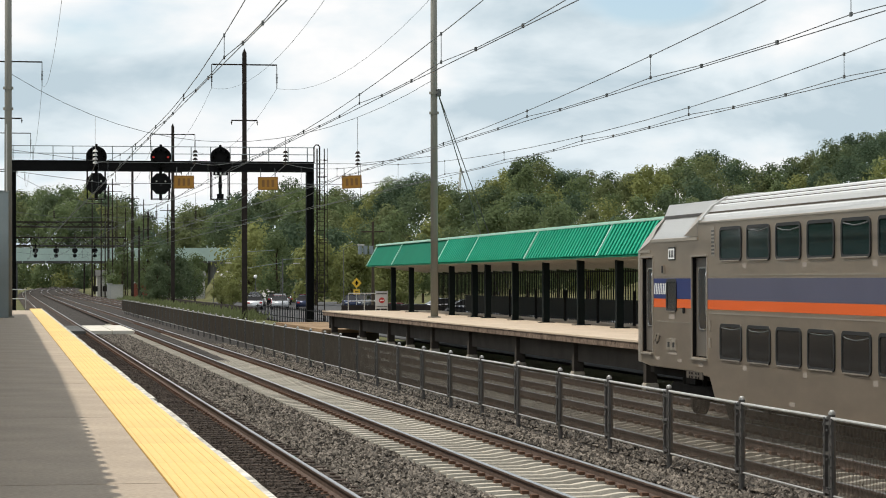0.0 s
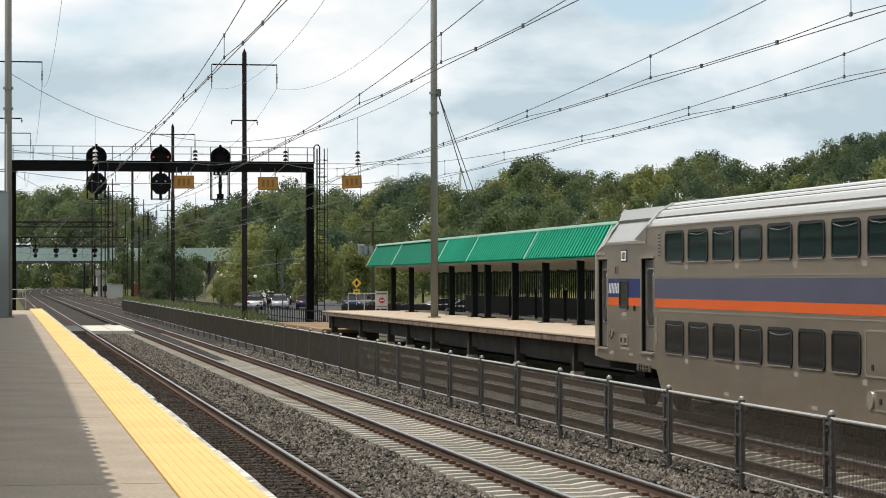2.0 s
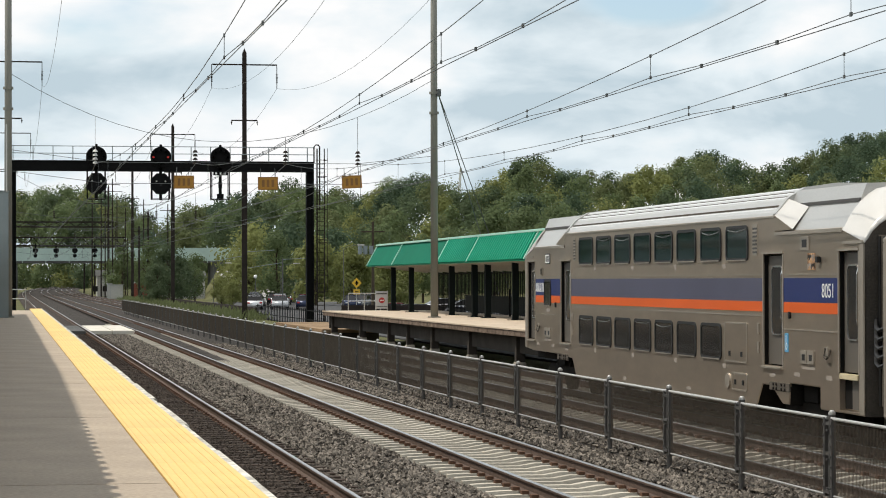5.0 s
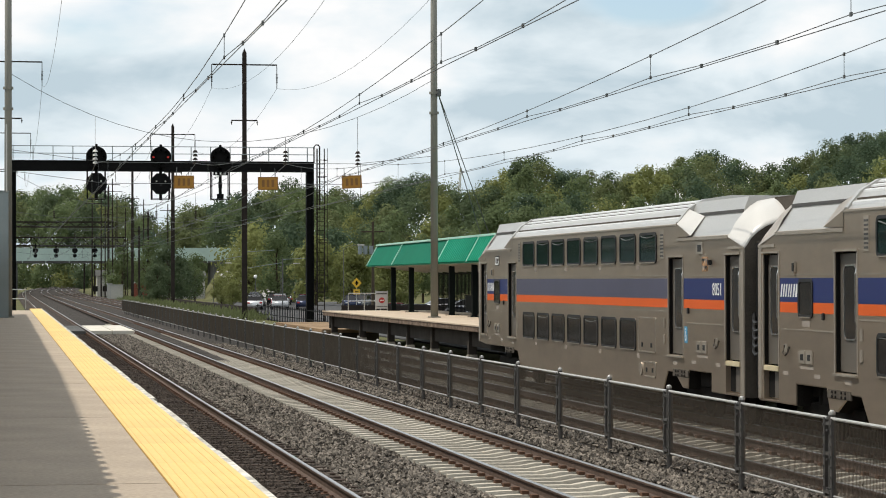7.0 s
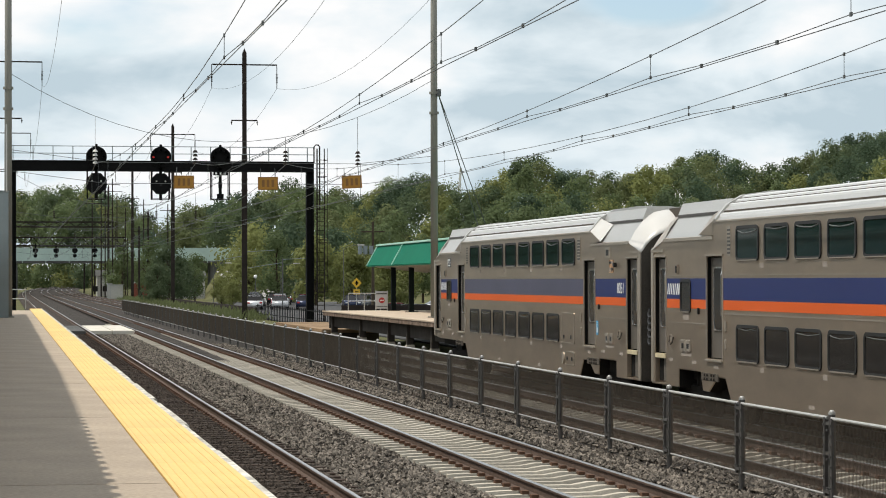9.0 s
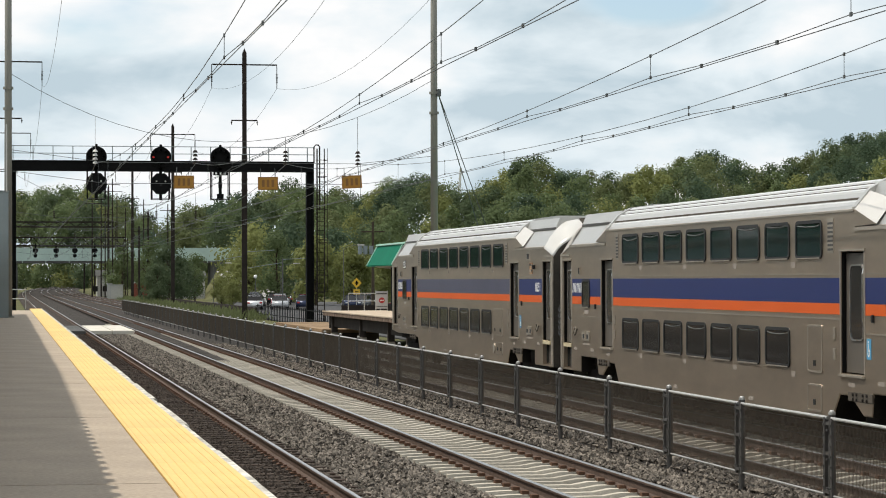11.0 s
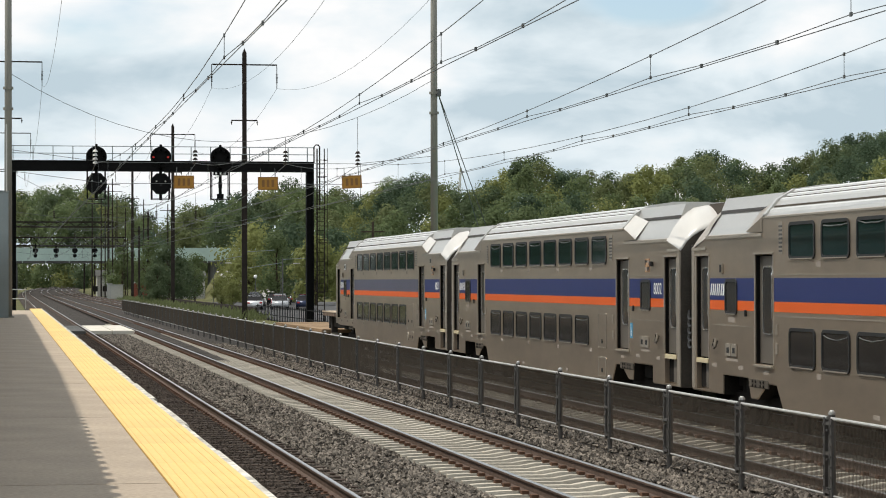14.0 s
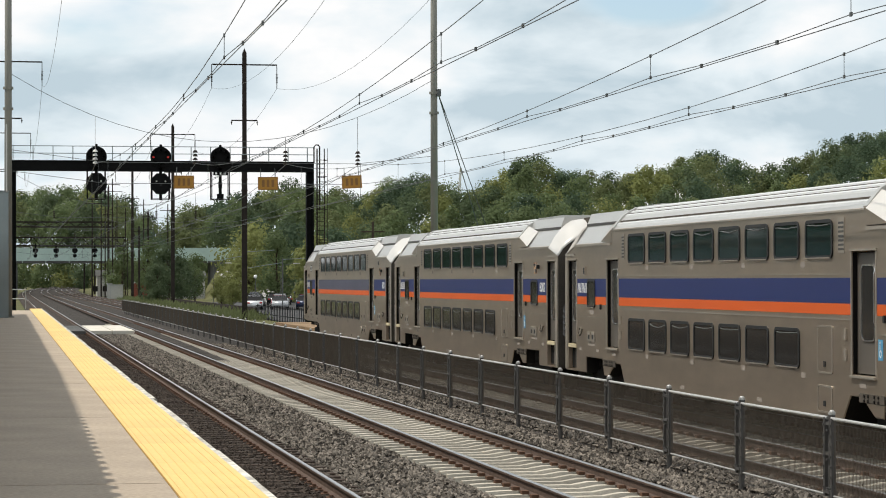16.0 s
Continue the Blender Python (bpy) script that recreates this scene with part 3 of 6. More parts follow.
def make_far_platform():
    pf = tagged(new("platform_far"), "raised far platform on girders and concrete piers", "platform", kind="structure")
    z = 1.12
    rng = random.Random(9)
    y = -20.0
    while y < 127.0:
        n = min(7.4, 127.2 - y)
        part("deck", Build().box(16.26, 22.4, y, y + n - 0.02, z - 0.06, z, bevel=0.01), TAN_DECK, pf)
        y += n
    part("edge_beam", Build().box(16.29, 16.6, -20, 127.1, z - 0.24, z - 0.062), EDGE_BEAM, pf, "stained and spalled concrete edge")
    part("girder", Build().box(16.62, 16.95, -20, 126.6, 0.30, z - 0.242), PIER, pf)
    part("girder", Build().box(21.2, 21.5, -20, 126.6, 0.30, z - 0.062), PIER, pf)
    part("end_beam", Build().box(16.6, 22.2, 126.62, 127.0, 0.2, z - 0.062), PIER, pf)
    for y in (-12, -4, 4, 12.5, 21, 29, 37, 45.5, 54, 62.3, 70.6, 78.9, 87.3, 95.2, 101.2, 106.4, 115.1, 125.2):
        q = part("pier", Build().box(16.5, 16.8, y - 0.15, y + 0.15, 0.002, z - 0.242, bevel=0.01), PIER, pf)
        part("footing", Build().box(16.47, 16.83, y - 0.2, y + 0.2, -0.45, 0.0, bevel=0.02), TIE_C, q, "pale concrete footing")
    lo = tagged(new("low_walkway"), "low brown timber walkway beyond the far platform", "walkway", kind="structure")
    for k in range(12):
        part("plank", Build().box(16.3, 19.4, 127.4 + 1.9 * k, 129.25 + 1.9 * k, -0.05, 0.13, bevel=0.012), TIMBER, lo)
    part("bearer", Build().box(16.4, 19.3, 127.4, 150.0, -0.5, -0.055), PIER, lo)


def make_shelter():
    """Shelter on the far platform: steep green sheet fascia on dark columns."""
    sh = thing("shelter", "long platform shelter with a green ribbed metal roof", "shelter")
    x0, z0, x1, z1 = 19.0, 3.49, 19.57, 4.53
    y0, y1 = 40.0, 129.6
    seams = [129.6, 121.0, 108.0, 100.8, 89.2, 77.8, 63.0, 51.5, 40.0]
    nx = Vector((z1 - z0, 0, -(x1 - x0))).normalized() * -1
    for a, c in zip(seams, seams[1:]):
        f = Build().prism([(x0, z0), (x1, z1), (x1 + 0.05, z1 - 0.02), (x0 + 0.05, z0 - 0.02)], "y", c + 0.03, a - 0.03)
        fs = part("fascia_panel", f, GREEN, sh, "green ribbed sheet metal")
        if a > 109:
            part("seam", Build().prism([(x0 - 0.05, z0), (x1 - 0.05, z1), (x1 + 0.01, z1), (x0 + 0.01, z0)], "y", a - 0.06, a + 0.06), GREEN_CAP, sh, "pale seam cover strip")
            continue
        # ribs in the lighter green, so light and shade stripes lie in colour
        y = c + 0.3
        while y < a - 0.3:
            q = nx * 0.07
            part("rib", Build().prism([(x0, z0), (x1, z1), (x1 + q.x, z1 + q.z), (x0 + q.x, z0 + q.z)], "y", y, y + 0.21), GREEN_LIT, fs)
            y += 0.45
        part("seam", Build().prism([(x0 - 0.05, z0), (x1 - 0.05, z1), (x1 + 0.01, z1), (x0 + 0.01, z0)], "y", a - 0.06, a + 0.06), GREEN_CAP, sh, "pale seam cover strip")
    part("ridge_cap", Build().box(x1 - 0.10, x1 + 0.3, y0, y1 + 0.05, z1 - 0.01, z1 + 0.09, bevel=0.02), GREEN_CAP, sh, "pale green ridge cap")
    part("roof", Build().box(x1 + 0.31, 22.3, y0, y1, z1 - 0.05, z1 + 0.03), GREEN, sh)
    # soffit colour carries the shade seen in the gaps between the cream rafters
    part("soffit", Build().prism([(19.2, 3.53), (22.2, 3.21), (22.2, 3.25), (19.2, 3.57)], "y", y0 + 0.2, y1 - 0.2), SOFFIT_SHADE, sh, "boarded soffit darkened for the shade between rafters")
    part("gutter", Build().box(x0 - 0.04, x0 + 0.06, y0, y1, z0 - 0.06, z0 - 0.022), GREEN, sh)
    y = 42.0
    while y < 129:
        part("rafter", Build().prism([(19.15, 3.40), (22.0, 3.08), (22.0, 3.22), (19.15, 3.52)], "y", y, y + 0.12), SOFFIT, sh)
        y += 2.2
    for y in (125.5, 119.8, 108.6, 103.1, 100.2, 94.6, 89.0, 83.4, 77.9, 67.0, 61.5, 56, 50, 44):
        c = part("column", Build().box(19.66, 19.9, y - 0.12, y + 0.12, 1.13, 3.48, bevel=0.01), DK_GREEN, sh)
        part("base_plate", Build().box(19.5, 20.1, y - 0.2, y + 0.2, 1.12, 1.15), DK_GREEN, c)
    # windscreen panels and picket fence along the back
    sc = thing("picket_fence", "black steel picket fence along the back of the far platform", "fence")
    part("rail", Build().box(22.0, 22.05, 40, 127, 3.0, 3.05), BLACK, sc)
    part("rail", Build().box(22.0, 22.05, 40, 127, 1.3, 1.35), BLACK, sc)
    pk = Build().box(-0.02, 0.02, -0.02, 0.02, 1.12, 3.12).mesh("picket", BLACK)
    y = 66.0
    while y < 127:
        part("picket", pk, None, sc).location = (22.02, y, 0)
        y += 0.36
    ws = thing("windscreen", "dark glazed windscreen panels under the shelter", "windscreen")
    for y in [66 + 5.3 * k for k in range(9)]:
        w = part("panel", Build().box(21.3, 21.34, y, y + 5.0, 1.25, 2.0), DK_GREEN, ws)
        part("frame", Build().box(21.27, 21.37, y - 0.05, y + 0.03, 1.12, 2.32), BLACK, w)


make_ground()
make_crossing()
make_near_platform()
make_far_platform()
make_shelter()
make_fence()

# ---------------------------------------------------------------- the train
CAR = 25.93
HALF = 1.50


LEN = 25.06


def roof_z(x):
    """Height of the main roof over the car's middle line, by the distance from it."""
    pts = ((0.35, 4.355), (0.95, 4.27), (1.25, 4.09), (1.47, 3.83))
    x = abs(x)
    for (xa, za), (xb, zb) in zip(pts, pts[1:]):
        if x <= xb:
            return za + (zb - za) * (x - xa) / (xb - xa)
    return pts[-1][1]


MAIN = dict(top=3.83, ax=1.36, az=3.96, bx=1.25, bz=4.09, cx=0.95, cz=4.27, cr=4.355)
END = dict(top=3.55, ax=1.20, az=3.95, bx=1.195, bz=4.02, cx=1.10, cz=4.25, cr=4.275)


def hood(t):
    """Profile of the curved hood at a car's end; t runs from the roof (0) to the end wall (1)."""
    t = min(1.0, max(0.0, t))
    q = t ** 1.8
    return dict(top=3.53 - 0.20 * t, ax=1.20 + 0.06 * t, az=3.95 - 0.36 * q, bx=0.95, bz=4.15 - 0.40 * q, cx=0.70 - 0.1 * t, cz=4.20 - 0.35 * q, cr=4.215 - 0.335 * q)


def skirt(l, cab):
    """Height of the side sheet's lower edge: wheel openings at both ends of the car."""
    keys = [(0.0, 0.58), (2.05, 0.58), (2.052, 0.94), (3.60, 0.94), (3.75, 0.58), (4.12, 0.58), (4.70, 0.87), (5.22, 0.87), (5.62, 0.42)]
    if cab:
        keys = [(0.0, 0.99), (0.9, 0.93), (4.1, 0.93), (4.75, 0.87), (5.2, 0.87), (5.62, 0.42)]
    back = [(19.46, 0.42), (19.86, 0.87), (20.36, 0.87), (20.96, 0.58), (21.34, 0.58), (21.40, 0.94), (22.97, 0.94), (22.972, 0.58), (LEN, 0.58)]
    keys = keys + back
    for (a, za), (c, zc) in zip(keys, keys[1:]):
        if a <= l <= c:
            return za + (zc - za) * (l - a) / (c - a)
    return 0.58


def car_body(doors, cab):
    """Stainless bilevel car body, lofted along its length, with door recesses. y runs from the leading end (0) backwards."""
    def shape(l):
        if l <= 0.96:
            return hood(1 - l / 0.96)
        if l >= LEN - 0.96:
            return hood((l - LEN + 0.96) / 0.96)
        return MAIN if 4.46 <= l <= 20.60 else END
    cuts = {0.96 * k / 6 for k in range(7)} | {LEN - 0.96 * k / 6 for k in range(7)}
    cuts |= {0.961, 4.459, 4.46, 20.60, 20.601, LEN - 0.961, 12.0}
    cuts |= {0.9, 2.05, 2.052, 3.60, 3.75, 4.12, 4.70, 5.22, 5.62, 19.46, 19.86, 20.36, 20.96, 21.34, 21.40, 22.97, 22.972}
    for a, c, lo, hi in doors:
        cuts |= {a, a + 0.002, c - 0.002, c}
    b = Build()
    st = sorted(cuts)
    n = 0
    for l in st:
        s, zb = shape(l), skirt(l, cab)
        inset, lo, hi = 0.0, 1.2, 3.17
        for a, c, dl, dh in doors:
            if a + 0.001 < l < c - 0.001:
                inset, lo, hi = 0.14, max(dl, zb + 0.05), dh
            elif a - 0.001 < l < c + 0.001:
                lo, hi = max(dl, zb + 0.05), dh
        w = HALF
        hi = min(hi, s["top"] - 0.03)
        half = [(w - 0.12, zb), (w - 0.02, zb + 0.01), (w, zb + 0.03), (w, lo), (w - inset, lo), (w - inset, hi), (w, hi), (w, s["top"] - 0.02),
                (w - 0.03, s["top"]), (s["ax"], s["az"]), (s["bx"], s["bz"]), (s["cx"], s["cz"]), (0.35, s["cr"])]
        prof = [(-x, z) for x, z in half] + [(x, z) for x, z in reversed(half)]
        n = len(prof)
        b.v += [(x, -l, z) for x, z in prof]
    for i in range(len(st) - 1):
        for j in range(n):
            k = (j + 1) % n
            b.f.append((i * n + j, i * n + k, (i + 1) * n + k, (i + 1) * n + j))
            b.m.append(1 if 8 <= j <= 16 else 3 if j in (0, n - 2, n - 1) else 0)
    # end walls use the dark bellows material: shade on stainless put into colour
    b.f += [tuple(range(n)), tuple((len(st) - 1) * n + j for j in reversed(range(n)))]
    b.m += [2, 2]
    return b


def hood_sheet(rear):
    """The bright curved sheet over a car's end, a finger's width proud of the body."""
    rows = []
    for k in range(11):
        t = k / 10
        s = hood(t)
        l = LEN - 0.975 + 0.985 * t if rear else 0.975 - 0.985 * t
        half = [(-HALF - 0.014, s["top"] - 0.03), (-HALF - 0.006, s["top"]), (-HALF + 0.03, s["top"] + 0.035), (-(HALF + s["ax"]) / 2 - 0.01, (s["top"] + s["az"]) / 2 + 0.03), (-s["ax"] - 0.008, s["az"] + 0.012),
                (-(s["ax"] + s["bx"]) / 2, (s["az"] + s["bz"]) / 2 + 0.035), (-s["bx"], s["bz"] + 0.014), (-s["cx"], s["cz"] + 0.014), (-0.3, s["cr"] + 0.014)]
        rows.append([(x, -l, z) for x, z in half + [(-x, z) for x, z in reversed(half)]])
    rows.append([(x * 0.985, y, z - 0.03) for x, y, z in rows[-1]])
    f = Build()
    n = len(rows[0])
    f.v = [q for row in rows for q in row]
    for i in range(len(rows) - 1):
        for j in range(n - 1):
            f.f.append((i * n + j, i * n + j + 1, (i + 1) * n + j + 1, (i + 1) * n + j))
            f.m.append(0)
    return f


def window(parent, l0, l1, z0, z1, glass, thin_glint, rng):
    cy, cz, w, h = -(l0 + l1) / 2, (z0 + z1) / 2, l1 - l0, z1 - z0
    for s in (-1,):
        f = ring(Build(), w, h, 0.12, 0.055, -0.022, 0.012, 0, 0)
        o = part("window", f, RUBBER, parent, "rounded window with a black gasket", at=pose(-HALF, cy, cz))
        p = Build().prism(rounded(w - 0.09, h - 0.09, 0.08), "x", -0.008, 0.004)
        part("pane", p, glass, o)
        if w > 1.0 and rng.random() < 0.8:
            # a pale sagging strip paints the reflection near the top of the glass
            k, sag_by, drop = w / 2 - 0.10, rng.uniform(0.015, 0.055), rng.uniform(0.06, 0.10)
            pts = [(-0.010, -k + 2 * k * i / 8, h / 2 - drop - sag_by * (1 - (i / 4 - 1) ** 2) + rng.uniform(-0.008, 0.008)) for i in range(9)]
            part("film_edge", Build().chain(pts, 0.011 if not thin_glint else 0.008, n=4), GLINT, o, "pale sagging strip painted as a window reflection")
        part("sill", Build().box(-0.03, 0.0, -w / 2 + 0.1, w / 2 - 0.1, -h / 2 + 0.004, -h / 2 + 0.024), TRIM, o, "bright sill strip")
    return o


def text_mesh(word, size, material, name):
    cu = bpy.data.curves.new(name, "FONT")
    cu.body, cu.size, cu.extrude = word, size, 0.002
    cu.align_x, cu.align_y = "CENTER", "CENTER"
    tmp = bpy.data.objects.new(name, cu)
    scene.collection.objects.link(tmp)
    bpy.context.view_layer.update()
    me = bpy.data.meshes.new_from_object(tmp.evaluated_get(bpy.context.evaluated_depsgraph_get()))
    bpy.data.objects.remove(tmp)
    me.materials.clear()
    me.materials.append(material)
    return me


def make_wheelset(bogie, y):
    for s in (-1, 1):
        b = Build().tube((s * 0.70, 0, 0), (s * 0.83, 0, 0), 0.46, n=28).tube((s * 0.83, 0, 0), (s * 0.86, 0, 0), 0.40, 0.36, n=28)
        b.tube((s * 0.66, 0, 0), (s * 0.70, 0, 0), 0.49, n=28).tube((s * 0.86, 0, 0), (s * 0.98, 0, 0), 0.12, n=12)
        part("wheel", b, UNDER, bogie, at=pose(0, y, 0.46))


def make_car(index, number, small_rear, cab):
    rng = random.Random(index)
    car = thing("train_car", ("stainless steel bilevel cab car with blue and orange bands" if cab else "stainless steel bilevel passenger car with blue and orange bands"), "train car", group="cars of the train")
    doors = [(0.28, 1.12, 1.22 if cab else 0.60, 3.17), (4.04, 5.06, 1.22, 3.16), (19.96, 21.02, 1.22, 3.16), (23.90, 24.80, 0.60, 3.17)]
    part("body", car_body(doors, cab), (STAINLESS, ROOF_METAL, BELLOWS_SHADE, UNDER), car)
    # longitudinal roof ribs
    # ribs get a lighter metal than the roof: their lit edges in colour
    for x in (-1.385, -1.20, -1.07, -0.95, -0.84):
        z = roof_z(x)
        part("roof_rib", Build().prism([(x - 0.040, z - 0.05), (x - 0.028, z + 0.006), (x + 0.018, z + 0.030), (x + 0.030, z - 0.01)], "y", -20.45, -4.62), RIB_LIT, car, "raised roof rib")
    # dark strips laid on the sheet paint the shade beside each rib
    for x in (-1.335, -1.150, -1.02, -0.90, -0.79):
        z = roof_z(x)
        part("roof_groove", Build().prism([(x - 0.016, z - 0.02), (x - 0.016, z + 0.010), (x + 0.016, z + 0.020), (x + 0.016, z - 0.01)], "y", -20.40, -4.66), BELLOWS_SHADE, car, "dark strip painted as shade between roof ribs")
    for l0, l1 in ((4.455, 4.60), (20.46, 20.615)):
        b = Build()
        half = [(HALF - 0.02, 3.82), (1.36, 3.965), (1.25, 4.095), (0.95, 4.275), (0.35, 4.36)]
        outer = [(-x - 0.012, z + 0.035) for x, z in half] + [(x + 0.012, z + 0.035) for x, z in reversed(half)]
        inner = [(-x, z - 0.05) for x, z in half] + [(x, z - 0.05) for x, z in reversed(half)]
        for i in range(len(outer) - 1):
            b.prism([outer[i], outer[i + 1], inner[i + 1], inner[i]], "y", -l1, -l0)
        part("roof_flange", b, ROOF_METAL, car, "raised flange where the upper roof ends")
    for a, c in ((0.98, 4.45), (20.62, LEN - 0.98)):
        part("roof_step", Build().box(-1.215, -1.18, -c, -a, 3.962, 4.018), STEEL_DK, car, "dark step between the roof sheets")
        part("gutter", Build().box(-HALF - 0.022, -HALF + 0.01, -c, -a, 3.475, 3.535), TRIM, car, "projecting rain gutter")
    for a, c in ((0.01, 0.95), (LEN - 0.95, LEN - 0.01)):
        part("gutter", Build().box(-HALF - 0.022, -HALF + 0.01, -c, -a, 3.275, 3.325), TRIM, car, "projecting rain gutter")
    # drip rail and horizontal seams of the side sheets
    part("drip_rail", Build().box(-HALF - 0.02, -HALF, -20.58, -4.48, 3.785, 3.815), TRIM, car)
    for z, a, c in ((2.80, 5.2, 19.9), (2.08, 5.2, 19.9), (1.87, 1.3, 3.95), (1.87, 21.1, 23.8), (2.80, 1.3, 3.95), (2.80, 21.1, 23.8)):
        part("side_seam", Build().box(-HALF - 0.008, -HALF + 0.004, -c, -a, z - 0.010, z + 0.010), TRIM, car)
    # bands
    for a, c in ((1.20, 3.98), (5.12, 19.90), (21.08, 23.84)):
        part("blue_band", Build().box(-HALF - 0.004, -HALF + 0.002, -c, -a, 2.335, 2.74), BLUE_FADED if cab and 5 < a < 20 else BLUE, car, "dark blue painted band")
        part("orange_band", Build().box(-HALF - 0.004, -HALF + 0.002, -c, -a, 2.155, 2.331), ORANGE, car, "orange painted band")
    # windows
    for k in range(8):
        a = 5.95 + 1.68 * k
        window(car, a, a + 1.36, 3.05, 3.69, GLASS_UP, 0, rng)
        if k < 7:
            window(car, a, a + 1.36, 1.22, 1.90, GLASS_DK, 1, rng)
    window(car, 2.20, 2.96, 2.07, 2.73, GLASS_DK, 0, rng)
    if small_rear:
        window(car, 22.02, 22.82, 2.07, 2.72, GLASS_DK, 0, rng)
    # doors in their recesses
    for a, c, lo, hi in doors:
        w = c - a
        endd = lo < 1
        base = 1.22
        d = part("door", Build().box(-0.02, 0.03, -w / 2 + 0.01, w / 2 - 0.01, base + 0.02, hi - 0.03, bevel=0.008), DOOR, car, "recessed sliding door", at=pose(-HALF + 0.10, -(a + c) / 2, 0))
        part("door_window", Build().prism(rounded(w * 0.52, 1.15, 0.1), "x", -0.032, -0.018), GLASS_DK, d, at=pose(0, 0, 2.35))
        part("window_frame", ring(Build(), w * 0.52 + 0.06, 1.20, 0.12, 0.022, -0.042, -0.018, 0, 0), CHROME, d, "bright window frame", at=pose(0, 0, 2.35))
        part("door_post", Build().box(-HALF - 0.012, -HALF + 0.012, -a - 0.0, -a + 0.05, base, hi), TRIM, car)
        part("door_post", Build().box(-HALF - 0.012, -HALF + 0.012, -c - 0.05, -c, base, hi), TRIM, car)
        part("door_head", Build().box(-HALF - 0.03, -HALF + 0.01, -c - 0.06, -a + 0.06, hi, hi + 0.035), TRIM, car)
        part("handrail", Build().chain([(-HALF + 0.03, -c + 0.07, 1.95), (-HALF - 0.0, -c + 0.07, 2.05), (-HALF - 0.0, -c + 0.07, 2.8), (-HALF + 0.03, -c + 0.07, 2.9)], 0.018), CHROME, car, "bright grab rail")
        if endd:
            part("step_plate", Build().box(-HALF - 0.015, -HALF + 0.07, -c + 0.02, -a - 0.02, 1.13, 1.22, bevel=0.008), STEP_YEL, car, "worn pale step edge")
            part("step_well", Build().box(-HALF + 0.08, -HALF + 0.12, -c + 0.02, -a - 0.38, 0.66, 1.12), DOOR, car)
            # dark sheet paints the shade in the open part of the step well
            part("step_gap", Build().box(-HALF + 0.09, -HALF + 0.13, -a - 0.37, -a - 0.02, 0.66, 1.12), RECESS_SHADE, car)
        else:
            part("sill_plate", Build().box(-HALF - 0.05, -HALF + 0.07, -c - 0.04, -a + 0.04, 1.17, 1.215, bevel=0.008), TRIM, car, "bright door sill")
        # thin near-black sheets paint shade on the recess back and one jamb
        part("recess_lining", Build().box(-HALF + 0.131, -HALF + 0.138, -c + 0.003, -a - 0.003, max(lo, 1.0), hi - 0.01), RECESS_SHADE, car)
        part("jamb_lining", Build().box(-HALF + 0.012, -HALF + 0.078, -a - 0.012, -a - 0.004, 1.23, hi - 0.02), RECESS_SHADE, car)
    # wedge fairings from the upper roof down to the lower end roof
    for l0, l1 in ((4.455, 3.48), (20.605, 21.58)):
        for s in (-1, 1):
            pa, pb, pc, pd = (s * (HALF + 0.006), -l0, 3.82), (s * 1.25, -l0, 4.11), (s * 1.215, -l1, 3.945), (s * (HALF + 0.006), -l1, 3.565)
            pe, pf = (s * (HALF + 0.006), -l0, 3.545), (s * 1.18, -l0, 3.93)
            f = Build().face([pa, pb, pc, pd])
            # rear wedge white as if lit, front wedge duller as if shaded
            part("fairing", f.face([pb, pf, pc]), FAIRING_LIT if l0 > 10 else STAINLESS, car, "bright sloping wedge sheet")
            part("fairing_cheek", Build().face([pa, pd, pe]), STAINLESS, car)
    for rear in (False, True):
        # lit tone on the rear hood only; the front hood's shade is its material
        part("end_fairing", hood_sheet(rear), FAIRING_LIT if rear else STAINLESS, car, "bright curved sheet over the vestibule", smooth=True)
    for s in (-1, 1):
        part("corner_post", Build().box(s * HALF - 0.016, s * HALF + 0.016, -LEN - 0.012, -LEN + 0.20, 0.60, 3.27, bevel=0.012), TRIM, car, "bright corner post")
        part("corner_post", Build().box(s * HALF - 0.016, s * HALF + 0.016, -0.20, 0.012, 0.62 if not cab else 1.0, 3.27, bevel=0.012), TRIM, car, "bright corner post")
    # marks and small fittings
    if number:
        nm = text_mesh(number, 0.33, WHITE, "car_number")
        part("car_number", nm, None, car, "white car number", at=Matrix.Translation((-HALF - 0.008, -23.38, 2.52)) @ Matrix(((0, 0, -1, 0), (-1, 0, 0, 0), (0, 1, 0, 0), (0, 0, 0, 1))) @ Matrix.Diagonal((0.95, 1, 1, 1)))
    lg = None
    for u, wd in ((0.0, 0.06), (0.13, 0.06), (0.26, 0.06), (0.40, 0.055), (0.52, 0.055), (0.66, 0.07), (0.79, 0.09)):
        q = [1.22 + u + (2.64 - z) * 0.5 for z in (2.42, 2.64)]
        q[1], q[0] = q[0] - 0.02, q[1] + 0.02
        o = part("emblem" if lg is None else "emblem_stroke", Build().prism([(-q[0], 2.42), (-q[0] - wd, 2.42), (-q[1] - wd, 2.64), (-q[1], 2.64)], "x", -HALF - 0.009, -HALF - 0.0045), WHITE, lg or car, "slanted white operator mark" if lg is None else "")
        lg = lg or o
    if cab:
        pl = part("number_board", Build().box(-HALF - 0.015, -HALF, -2.86, -2.36, 3.10, 3.36, bevel=0.01), RUBBER, car, "small lit number board")
        part("plate", Build().box(-HALF - 0.02, -HALF - 0.014, -2.83, -2.39, 3.125, 3.335), WHITE, pl)
        for u in (2.46, 2.58, 2.70):
            part("bar", Build().box(-HALF - 0.024, -HALF - 0.02, -u - 0.07, -u, 3.16, 3.30), RUBBER, pl)
